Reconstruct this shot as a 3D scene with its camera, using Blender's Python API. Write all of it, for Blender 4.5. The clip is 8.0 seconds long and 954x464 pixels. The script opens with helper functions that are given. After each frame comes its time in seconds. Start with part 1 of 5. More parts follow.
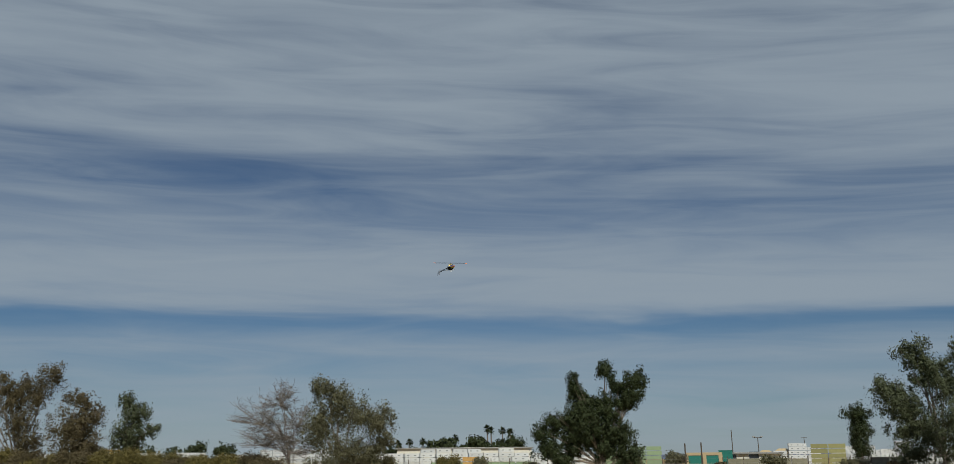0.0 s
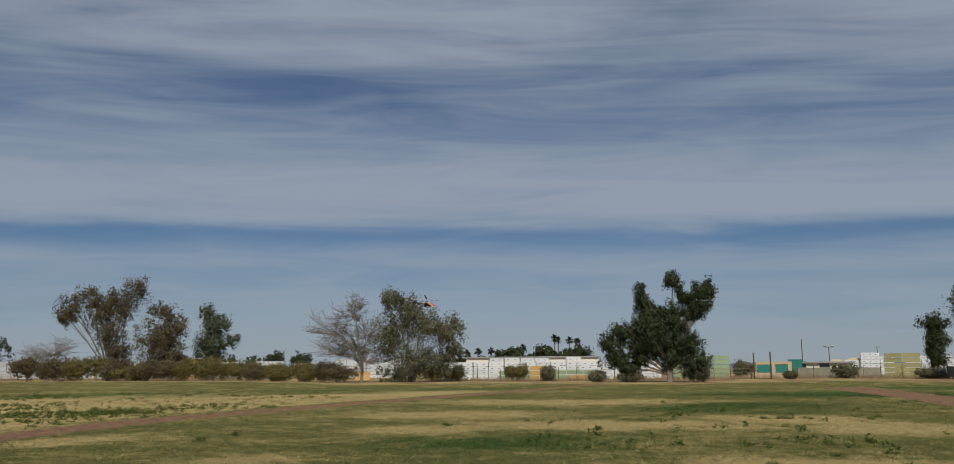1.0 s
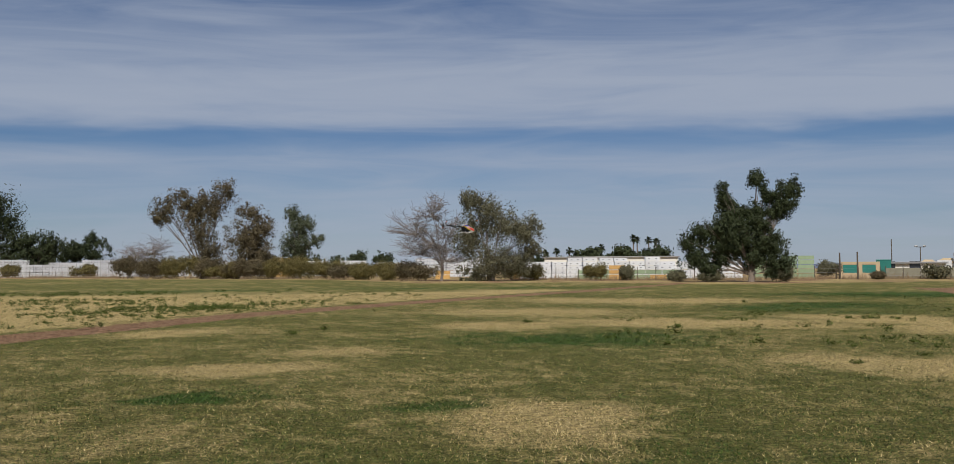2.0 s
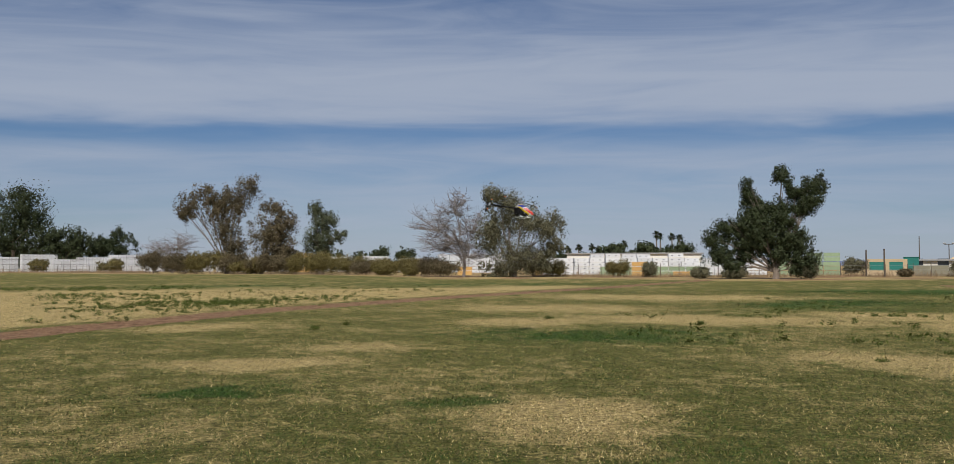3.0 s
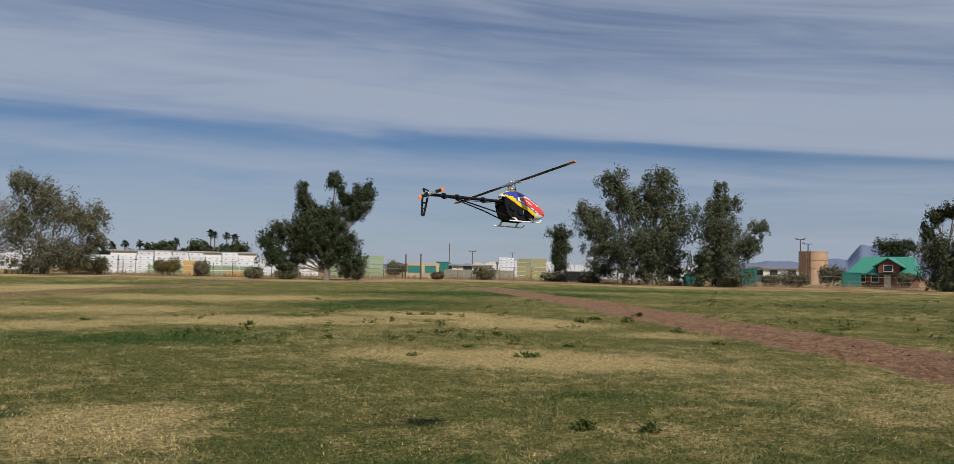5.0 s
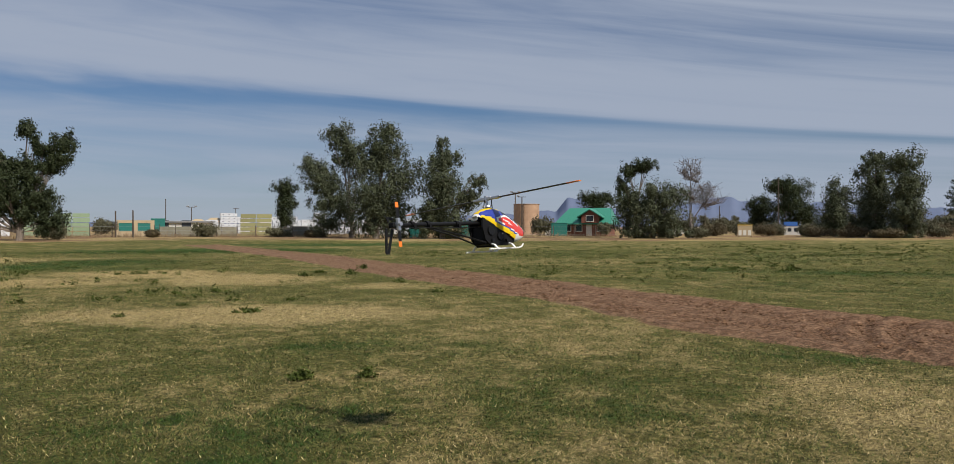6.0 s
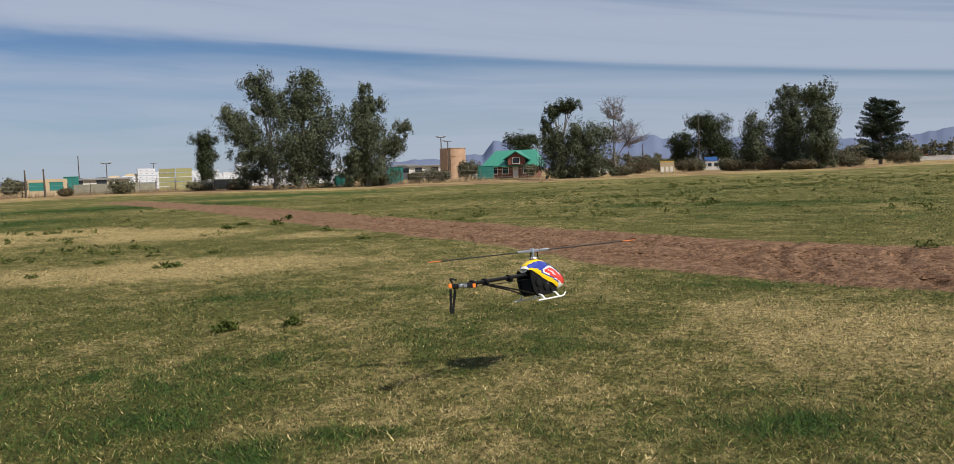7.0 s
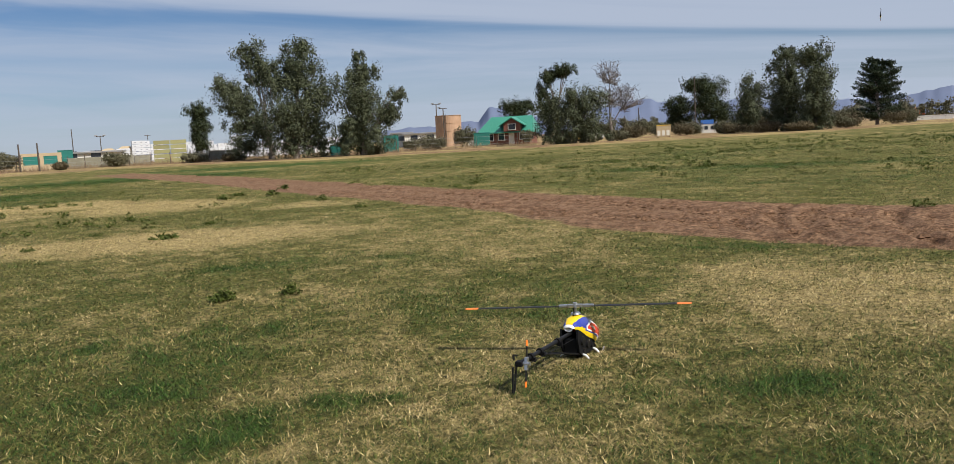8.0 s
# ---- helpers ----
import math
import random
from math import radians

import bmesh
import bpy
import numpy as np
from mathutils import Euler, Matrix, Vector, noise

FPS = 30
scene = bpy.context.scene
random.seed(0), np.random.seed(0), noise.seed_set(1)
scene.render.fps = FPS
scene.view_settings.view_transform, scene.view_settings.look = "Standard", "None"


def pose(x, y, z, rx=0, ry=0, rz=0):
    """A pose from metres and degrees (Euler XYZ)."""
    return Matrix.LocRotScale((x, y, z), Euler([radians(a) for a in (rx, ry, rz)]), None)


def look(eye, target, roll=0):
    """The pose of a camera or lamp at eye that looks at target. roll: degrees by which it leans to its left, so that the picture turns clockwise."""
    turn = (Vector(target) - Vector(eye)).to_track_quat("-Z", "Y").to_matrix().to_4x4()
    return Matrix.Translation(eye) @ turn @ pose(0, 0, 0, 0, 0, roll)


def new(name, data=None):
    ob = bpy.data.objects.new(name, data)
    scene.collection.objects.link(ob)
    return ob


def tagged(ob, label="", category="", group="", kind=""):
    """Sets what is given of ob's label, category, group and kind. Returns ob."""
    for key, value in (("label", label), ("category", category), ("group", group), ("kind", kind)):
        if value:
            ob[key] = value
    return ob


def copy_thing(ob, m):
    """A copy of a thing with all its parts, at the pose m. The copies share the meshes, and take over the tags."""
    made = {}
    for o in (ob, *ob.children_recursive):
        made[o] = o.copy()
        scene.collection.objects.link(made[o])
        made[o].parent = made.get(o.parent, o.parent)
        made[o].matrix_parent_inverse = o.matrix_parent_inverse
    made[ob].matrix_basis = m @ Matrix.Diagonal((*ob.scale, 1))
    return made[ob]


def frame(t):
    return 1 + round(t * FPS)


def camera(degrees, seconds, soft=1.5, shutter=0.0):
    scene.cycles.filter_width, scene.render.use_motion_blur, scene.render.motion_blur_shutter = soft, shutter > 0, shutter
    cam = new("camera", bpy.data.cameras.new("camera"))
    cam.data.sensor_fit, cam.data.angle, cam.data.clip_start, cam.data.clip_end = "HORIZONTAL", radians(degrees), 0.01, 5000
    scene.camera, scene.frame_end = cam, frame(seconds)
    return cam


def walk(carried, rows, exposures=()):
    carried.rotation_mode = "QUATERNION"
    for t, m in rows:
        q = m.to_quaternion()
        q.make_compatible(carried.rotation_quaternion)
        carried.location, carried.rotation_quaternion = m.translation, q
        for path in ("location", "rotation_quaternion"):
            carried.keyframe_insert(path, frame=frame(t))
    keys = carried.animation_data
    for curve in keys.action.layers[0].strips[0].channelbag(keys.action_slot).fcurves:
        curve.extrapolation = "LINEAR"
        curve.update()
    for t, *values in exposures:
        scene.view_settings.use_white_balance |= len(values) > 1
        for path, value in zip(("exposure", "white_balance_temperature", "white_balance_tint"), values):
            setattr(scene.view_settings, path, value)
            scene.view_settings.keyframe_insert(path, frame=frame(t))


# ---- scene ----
cam = camera(58.51, 8.0, soft=0.8)
ROWS = [  # seconds, place, yaw, pitch, roll
    (0.0, 0.007, -0.043, 1.704, -11.56, 15.02, 0.57),
    (0.5, 0.011, 0.003, 1.713, -11.13, 12.61, 0.71),
    (1.0, 0.019, 0.063, 1.719, -7.01, 9.18, 0.47),
    (1.5, 0.001, 0.043, 1.680, -3.77, 3.37, 0.07),
    (2.0, -0.025, 0.007, 1.683, -1.71, 2.53, 0.30),
    (2.2, -0.039, 0.014, 1.692, -1.08, 2.24, -0.09),
    (3.5, -0.000, 0.000, 1.680, 0.00, 2.28, 0.27),
    (4.0, -0.005, 0.035, 1.673, -2.60, 2.23, -0.72),
    (4.2, 0.008, 0.012, 1.665, -8.18, 2.19, -0.96),
    (4.5, 0.022, 0.014, 1.664, -16.33, 2.34, -0.98),
    (5.0, 0.043, -0.045, 1.680, -29.46, 2.52, -1.05),
    (5.2, 0.083, -0.041, 1.661, -34.64, 2.64, -1.07),
    (6.3, 0.187, -0.123, 1.602, -50.18, -1.97, 0.70),
    (6.5, 0.212, -0.115, 1.583, -51.33, -2.95, 1.21),
    (7.0, 0.216, -0.134, 1.574, -52.41, -4.13, 2.08),
    (7.5, 0.223, -0.128, 1.570, -52.74, -4.79, 2.70),
    (8.0, 0.248, -0.120, 1.556, -52.50, -6.34, 3.01),
]
EXPOSURES = [(0.0, -0.4, 6500, 0), (0.5, -0.4, 6500, 2), (1.0, -0.33, 6500, 6), (1.5, -0.27, 6500, 8), (2.0, -0.14, 6400, 10), (3.5, -0.05, 6400, 10), (4.5, -0.07, 6380, 10), (5.0, -0.1, 6380, 10), (6.5, 0.0, 6400, 10), (7.0, 0.12, 6400, 10), (7.5, 0.21, 6400, 10), (8.0, 0.26, 6400, 10)]
walk(cam, [(t, pose(x, y, z, 0, 0, yaw) @ pose(0, 0, 0, pitch) @ pose(0, 0, 0, 90, roll)) for t, x, y, z, yaw, pitch, roll in ROWS], EXPOSURES)

# ---- light ----
SUN_AZ, SUN_EL = 184.0, 46.0  # clockwise from +y, and height


def sky_world():
    world = bpy.data.worlds.new("sky")
    scene.world = world
    world.use_nodes = True
    nt = world.node_tree
    nt.nodes.clear()
    N, L = nt.nodes.new, nt.links.new
    out, bg = N("ShaderNodeOutputWorld"), N("ShaderNodeBackground")
    sky = N("ShaderNodeTexSky")
    sky.sky_type, sky.sun_disc = "NISHITA", False
    sky.sun_elevation, sky.sun_rotation = radians(SUN_EL), radians(SUN_AZ)
    sky.air_density, sky.dust_density, sky.ozone_density = 1.0, 0.2, 2.0
    dim = N("ShaderNodeVectorMath")
    dim.operation = "SCALE"
    dim.inputs["Scale"].default_value = 0.046
    tint = N("ShaderNodeVectorMath")
    tint.operation = "MULTIPLY"
    tint.inputs[1].default_value = (0.77, 0.95, 1.24)
    L(sky.outputs[0], tint.inputs[0])
    L(tint.outputs[0], dim.inputs[0])
    co = N("ShaderNodeTexCoord")
    split = N("ShaderNodeSeparateXYZ")
    L(co.outputs["Generated"], split.inputs[0])

    def math(op, a, b=None, c=None):
        m = N("ShaderNodeMath")
        m.operation = op
        for i, v in enumerate((a, b, c)):
            if isinstance(v, (int, float)):
                m.inputs[i].default_value = v
            elif v is not None:
                L(v, m.inputs[i])
        return m.outputs[0]

    # level layers run straight overhead: height over the distance ahead
    ahead = math("MULTIPLY_ADD", math("ABSOLUTE", split.outputs[1]), 0.55, 0.45)
    layer = math("DIVIDE", split.outputs[2], ahead)
    place = N("ShaderNodeCombineXYZ")
    L(split.outputs[0], place.inputs[0])
    L(math("MULTIPLY", split.outputs[1], 0.35), place.inputs[1])
    L(layer, place.inputs[2])
    # thin cirrus in long level streaks
    streak = N("ShaderNodeMapping")
    streak.inputs["Scale"].default_value = (1.0, 1.0, 9.0)
    L(place.outputs[0], streak.inputs[0])
    n1 = N("ShaderNodeTexNoise")
    n1.inputs["Scale"].default_value, n1.inputs["Detail"].default_value, n1.inputs["Roughness"].default_value = 1.7, 5, 0.5
    n1.inputs["Distortion"].default_value = 0.5
    L(streak.outputs[0], n1.inputs["Vector"])
    wisp = N("ShaderNodeMapping")
    wisp.inputs["Scale"].default_value, wisp.inputs["Rotation"].default_value = (2.6, 2.6, 22.0), (0.04, 0.12, 0.4)
    L(place.outputs[0], wisp.inputs[0])
    n2 = N("ShaderNodeTexNoise")
    n2.inputs["Scale"].default_value, n2.inputs["Detail"].default_value, n2.inputs["Roughness"].default_value = 1.5, 7, 0.55
    n2.inputs["Distortion"].default_value = 1.2
    L(wisp.outputs[0], n2.inputs["Vector"])
    # height of the bands, bent a little by the noise
    wave = math("MULTIPLY_ADD", n1.outputs[0], 0.07, -0.035)
    z = math("ADD", layer, wave)
    bands = N("ShaderNodeValToRGB")
    ramp = bands.color_ramp
    ramp.interpolation = "B_SPLINE"
    stops = [(0.0, 0.85), (0.05, 0.72), (0.085, 0.72), (0.108, 0.52), (0.125, 0.8), (0.146, 0.2), (0.154, 0.1), (0.164, 0.7), (0.185, 1.0), (0.23, 0.95), (0.28, 0.45), (0.34, 0.42), (0.39, 0.8), (0.47, 0.95), (0.6, 0.7), (1.0, 0.6)]
    while len(ramp.elements) < len(stops):
        ramp.elements.new(0.5)
    for e, (p, v) in zip(ramp.elements, stops):
        e.position, e.color = p, (v, v, v, 1)
    L(z, bands.inputs[0])
    mask = math("ADD", bands.outputs[0], math("MULTIPLY_ADD", n1.outputs[0], 0.95, -0.475))
    mask = math("ADD", mask, math("MULTIPLY_ADD", n2.outputs[0], 0.8, -0.4))
    east = N("ShaderNodeMapRange")
    east.interpolation_type = "SMOOTHSTEP"
    L(split.outputs[0], east.inputs[0])
    east.inputs[1].default_value, east.inputs[2].default_value, east.inputs[3].default_value, east.inputs[4].default_value = 0.4, 0.95, 0.0, 0.2
    mask = math("ADD", mask, east.outputs[0])
    soft = N("ShaderNodeMapRange")
    soft.interpolation_type = "SMOOTHSTEP"
    L(mask, soft.inputs[0])
    soft.inputs[1].default_value, soft.inputs[2].default_value, soft.inputs[3].default_value, soft.inputs[4].default_value = -0.1, 1.15, 0.0, 0.9
    mix = N("ShaderNodeMix")
    mix.data_type = "RGBA"
    L(soft.outputs[0], mix.inputs["Factor"])
    L(dim.outputs[0], mix.inputs["A"])
    mix.inputs["B"].default_value = (0.39, 0.44, 0.535, 1)
    L(mix.outputs["Result"], bg.inputs[0])
    bg.inputs[1].default_value = 1.0
    L(bg.outputs[0], out.inputs[0])


sky_world()
sun = new("sun", bpy.data.lights.new("sun", "SUN"))
sun.data.energy, sun.data.angle, sun.data.color = 5.0, radians(2.6), (1.0, 0.92, 0.79)
sa, se = radians(SUN_AZ), radians(SUN_EL)
sun.matrix_world = look((math.sin(sa) * math.cos(se) * 50, math.cos(sa) * math.cos(se) * 50, math.sin(se) * 50), (0, 0, 0))


# ---- materials ----
def material(name, color, rough=0.6, metal=0.0, vary=0.25, scale=20.0, bump=0.0, island=0.0, spec=0.5, second=None, coords="Object", shine=0.0, objects=0.0):
    """A surface with two scales of variation; second: a colour that large stains tend to."""
    m = bpy.data.materials.new(name)
    m.use_nodes = True
    nt = m.node_tree
    N, L = nt.nodes.new, nt.links.new
    b = nt.nodes["Principled BSDF"]
    b.inputs["Roughness"].default_value, b.inputs["Metallic"].default_value = rough, metal
    b.inputs["Specular IOR Level"].default_value = spec
    b.inputs["Coat Weight"].default_value = shine
    co = N("ShaderNodeTexCoord")
    fine, big = N("ShaderNodeTexNoise"), N("ShaderNodeTexNoise")
    fine.inputs["Scale"].default_value, fine.inputs["Detail"].default_value = scale, 5
    big.inputs["Scale"].default_value, big.inputs["Detail"].default_value = scale * 0.13, 3
    L(co.outputs[coords], fine.inputs["Vector"])
    L(co.outputs[coords], big.inputs["Vector"])
    mix = N("ShaderNodeMix")
    mix.data_type = "RGBA"
    L(big.outputs[0], mix.inputs["Factor"])
    other = second or tuple(c * (1 - vary) for c in color)
    mix.inputs["A"].default_value, mix.inputs["B"].default_value = (*color, 1), (*other, 1)
    hsv = N("ShaderNodeHueSaturation")
    val = N("ShaderNodeMath")
    val.operation = "MULTIPLY_ADD"
    L(fine.outputs[0], val.inputs[0])
    val.inputs[1].default_value, val.inputs[2].default_value = 2 * vary, 1 - vary
    last = val.outputs[0]
    if island or objects:
        geo = N("ShaderNodeNewGeometry") if island else N("ShaderNodeObjectInfo")
        rnd = N("ShaderNodeMath")
        rnd.operation = "MULTIPLY_ADD"
        L(geo.outputs["Random Per Island" if island else "Random"], rnd.inputs[0])
        amount = island or objects
        rnd.inputs[1].default_value, rnd.inputs[2].default_value = 2 * amount, 1 - amount
        both = N("ShaderNodeMath")
        both.operation = "MULTIPLY"
        L(last, both.inputs[0])
        L(rnd.outputs[0], both.inputs[1])
        last = both.outputs[0]
    L(last, hsv.inputs["Value"])
    L(mix.outputs["Result"], hsv.inputs["Color"])
    L(hsv.outputs[0], b.inputs["Base Color"])
    if bump:
        bp = N("ShaderNodeBump")
        bp.inputs["Strength"].default_value, bp.inputs["Distance"].default_value = 1.0, bump
        L(fine.outputs[0], bp.inputs["Height"])
        L(bp.outputs[0], b.inputs["Normal"])
    return m


BARK = material("bark", (0.16, 0.125, 0.1), 0.9, vary=0.4, scale=6, bump=0.03, second=(0.19, 0.16, 0.135))
DEADWOOD = material("dead_wood", (0.13, 0.108, 0.098), 0.9, vary=0.3, scale=5, second=(0.21, 0.178, 0.162))
LEAF_DARK = material("dark_leaf", (0.025, 0.036, 0.016), 0.55, vary=0.3, scale=0.8, island=0.22, second=(0.044, 0.053, 0.025), spec=0.12)
LEAF_GREY = material("grey_green_leaf", (0.052, 0.064, 0.036), 0.55, vary=0.3, scale=0.8, island=0.22, second=(0.09, 0.1, 0.058), spec=0.12)
LEAF_OLIVE = material("olive_leaf", (0.08, 0.082, 0.046), 0.6, vary=0.3, scale=0.8, island=0.22, second=(0.13, 0.12, 0.078), spec=0.12)
LEAF_RUST = material("rusty_leaf", (0.068, 0.064, 0.033), 0.6, vary=0.3, scale=0.5, island=0.22, second=(0.12, 0.088, 0.055), spec=0.12)
LEAF_HEDGE = material("hedge_leaf", (0.088, 0.086, 0.028), 0.6, vary=0.3, scale=0.6, island=0.22, second=(0.14, 0.105, 0.042), spec=0.12)
LEAF_PINE = material("pine_needles", (0.035, 0.05, 0.028), 0.6, vary=0.3, scale=0.8, island=0.22, spec=0.12)


# ---- geometry helpers ----
def part(name, bm, mat, parent=None, label="", smooth=False):
    """One mesh object from a bmesh, under a thing or a part."""
    me = bpy.data.meshes.new(name)
    bm.to_mesh(me)
    bm.free()
    for m in mat if isinstance(mat, (list, tuple)) else [mat]:
        me.materials.append(m)
    if smooth:
        me.shade_smooth()
    ob = new(name, me)
    ob.parent = parent
    if label:
        ob["label"] = label
    return ob


def quads_part(name, quads, mat, parent=None, label=""):
    """Loose four-cornered leaves, from an array of corners (n, 4, 3)."""
    me = bpy.data.meshes.new(name)
    n = len(quads)
    me.vertices.add(4 * n)
    me.vertices.foreach_set("co", quads.ravel())
    me.loops.add(4 * n)
    me.loops.foreach_set("vertex_index", np.arange(4 * n))
    me.polygons.add(n)
    me.polygons.foreach_set("loop_start", np.arange(0, 4 * n, 4))
    me.update()
    me.validate()
    me.materials.append(mat)
    ob = new(name, me)
    ob.parent = parent
    if label:
        ob["label"] = label
    return ob


def mesh_part(name, verts, faces, mat, parent=None, label="", attributes=None):
    me = bpy.data.meshes.new(name)
    me.from_pydata(verts, [], faces)
    me.materials.append(mat)
    for key, values in (attributes or {}).items():
        me.attributes.new(key, "FLOAT", "POINT").data.foreach_set("value", values)
    ob = new(name, me)
    ob.parent = parent
    if label:
        ob["label"] = label
    return ob


def thing(name, m, label, category, group="", kind=""):
    ob = new(name)
    ob.matrix_basis = m
    return tagged(ob, label, category, group, kind)


def box(bm, x0, x1, y0, y1, z0, z1, bevel=0.0):
    got = bmesh.ops.create_cube(bm, size=1.0, matrix=Matrix.Translation(((x0 + x1) / 2, (y0 + y1) / 2, (z0 + z1) / 2)) @ Matrix.Diagonal((x1 - x0, y1 - y0, z1 - z0, 1)))
    if bevel:
        edges = list({e for v in got["verts"] for e in v.link_edges})
        bmesh.ops.bevel(bm, geom=edges, offset=bevel, segments=2, profile=0.5, affect="EDGES")


def tube(bm, points, radii, sides=6, closed=True):
    """A tapered tube along points."""
    rings = []
    for i, p in enumerate(points):
        p = Vector(p)
        a, b = Vector(points[max(i - 1, 0)]), Vector(points[min(i + 1, len(points) - 1)])
        d = (b - a).normalized()
        u = d.orthogonal().normalized()
        v = d.cross(u)
        rings.append([bm.verts.new(p + radii[i] * (math.cos(k * math.tau / sides) * u + math.sin(k * math.tau / sides) * v)) for k in range(sides)])
    for r, s in zip(rings, rings[1:]):
        best = min(range(sides), key=lambda o: (r[0].co - s[o].co).length)
        for k in range(sides):
            bm.faces.new((r[k], r[(k + 1) % sides], s[(k + 1 + best) % sides], s[(k + best) % sides]))
    if closed:
        bm.faces.new(rings[0][::-1])
        bm.faces.new(rings[-1])


def at(az, d, z=0.0, turn=0.0):
    """A pose on the ground: az degrees clockwise from +y, d metres off, its x axis across the line of sight."""
    a = radians(az)
    return pose(d * math.sin(a), d * math.cos(a), z, 0, 0, -az + turn)


def leaves(blobs, count, size, droop, rng, depth=1.0, slim=0.42):
    """Leaf sprays in uneven clumps that fill the blobs (across, up, half width, half height)."""
    out = []
    # smaller masses knit the large ones together
    links = []
    for _ in range(2 * len(blobs)):
        a, b = (blobs[q] for q in rng.integers(0, len(blobs), 2))
        if math.hypot(a[0] - b[0], a[1] - b[1]) < 1.0 * (a[2] + b[2]):
            k = rng.uniform(0.3, 0.7)
            links.append(tuple(a[q] * k + b[q] * (1 - k) + (rng.normal() * 0.25 * a[2] if q < 2 else 0) for q in range(2)) + (a[2] * 0.5, a[3] * 0.5))
    blobs = list(blobs) + links
    weight = np.array([b[2] * b[3] for b in blobs])
    weight = weight / weight.sum()
    for (u, w, ru, rw), share in zip(blobs, weight):
        clumps = max(9, int(34 * share * len(blobs)))
        n = max(9, int(4.0 * count * share / clumps))
        ry = depth * (ru + rw) / 2
        for _ in range(clumps):
            d = rng.normal(size=3)
            d /= np.linalg.norm(d)
            r = rng.uniform(0.2, 1.0) if rng.random() < 0.85 else rng.uniform(0.95, 1.08)
            c = np.array([u, 0, w]) + d * r * np.array([ru, ry, rw])
            spread = rng.uniform(0.1, 0.24) * min(ru, rw) + 0.08
            p = c + np.clip(rng.normal(size=(n, 3)), -1.7, 1.7) * spread * (np.array([0.8, 0.8, 1.15]) if droop > 0.5 else np.array([1, 1, 0.8]))
            # leaves face outwards from their clump, the sprays hang
            normal = (p - c) / (np.linalg.norm(p - c, axis=1)[:, None] + 1e-6) + 0.5 * rng.normal(size=(n, 3)) + 0.55 * d
            axis = rng.normal(size=(n, 3)) - np.array([0, 0, droop])
            side = np.cross(normal, axis)
            side /= np.linalg.norm(side, axis=1)[:, None] + 1e-9
            axis = np.cross(side, normal)
            axis /= np.linalg.norm(axis, axis=1)[:, None] + 1e-9
            s = 1.02 * size * rng.uniform(0.5, 1.3, size=(n, 1))
            quad = np.stack([p - axis * s * 0.5, p + side * s * slim * 0.5, p + axis * s * 0.5, p - side * s * slim * 0.5], 1)
            quad[:, :, 2] = np.maximum(quad[:, :, 2], 0.03)
            out.append(quad)
    return np.concatenate(out)


def limbs(bm, blobs, girth, rng, twigs=3, depth=0.8):
    """A trunk that forks into a limb for each blob, with a few boughs in it."""
    top = max(b[1] for b in blobs)
    fork = min(min(b[1] for b in blobs) * 0.9 + 0.3, top * 0.3)
    tube(bm, [(0, 0, -0.1), (0.05 * fork, 0, fork * 0.5), (0, 0.1, fork)], [girth * 1.25, girth, girth * 0.85], 8)
    for u, w, ru, rw in blobs:
        y = rng.uniform(-0.5, 0.5) * ru * depth
        mid = (u * 0.45 + rng.uniform(-0.3, 0.3), y * 0.5, fork + (w - fork) * 0.5)
        tip = (u, y, w + rw * 0.5)
        tube(bm, [(0, 0, fork * 0.7), mid, (u * 0.85, y, w - rw * 0.2), tip], [girth * 0.45, girth * 0.3, girth * 0.16, girth * 0.05], 5)
        for _ in range(twigs):
            e = rng.normal(size=3)
            e /= np.linalg.norm(e)
            end = (u + e[0] * ru * 0.9, y + e[1] * ru * 0.8, w + abs(e[2]) * rw * 0.9)
            tube(bm, [mid, ((mid[0] + end[0]) / 2, (mid[1] + end[1]) / 2, (mid[2] + end[2]) / 2 + 0.2), end], [girth * 0.25, girth * 0.13, girth * 0.03], 4)


def tree(az, d, blobs, leaf, label, seed, count=4200, size=0.42, droop=0.7, girth=0.32, name="tree", twigs=3):
    rng = np.random.default_rng(seed)
    t = thing(name, at(az, d), label, "tree" if name == "tree" else name.split("_")[-1])
    bm = bmesh.new()
    limbs(bm, blobs, girth, rng, twigs)
    part("trunk", bm, BARK, t)
    quads_part("crown", leaves(blobs, count, size, droop, rng), leaf, t)
    return t


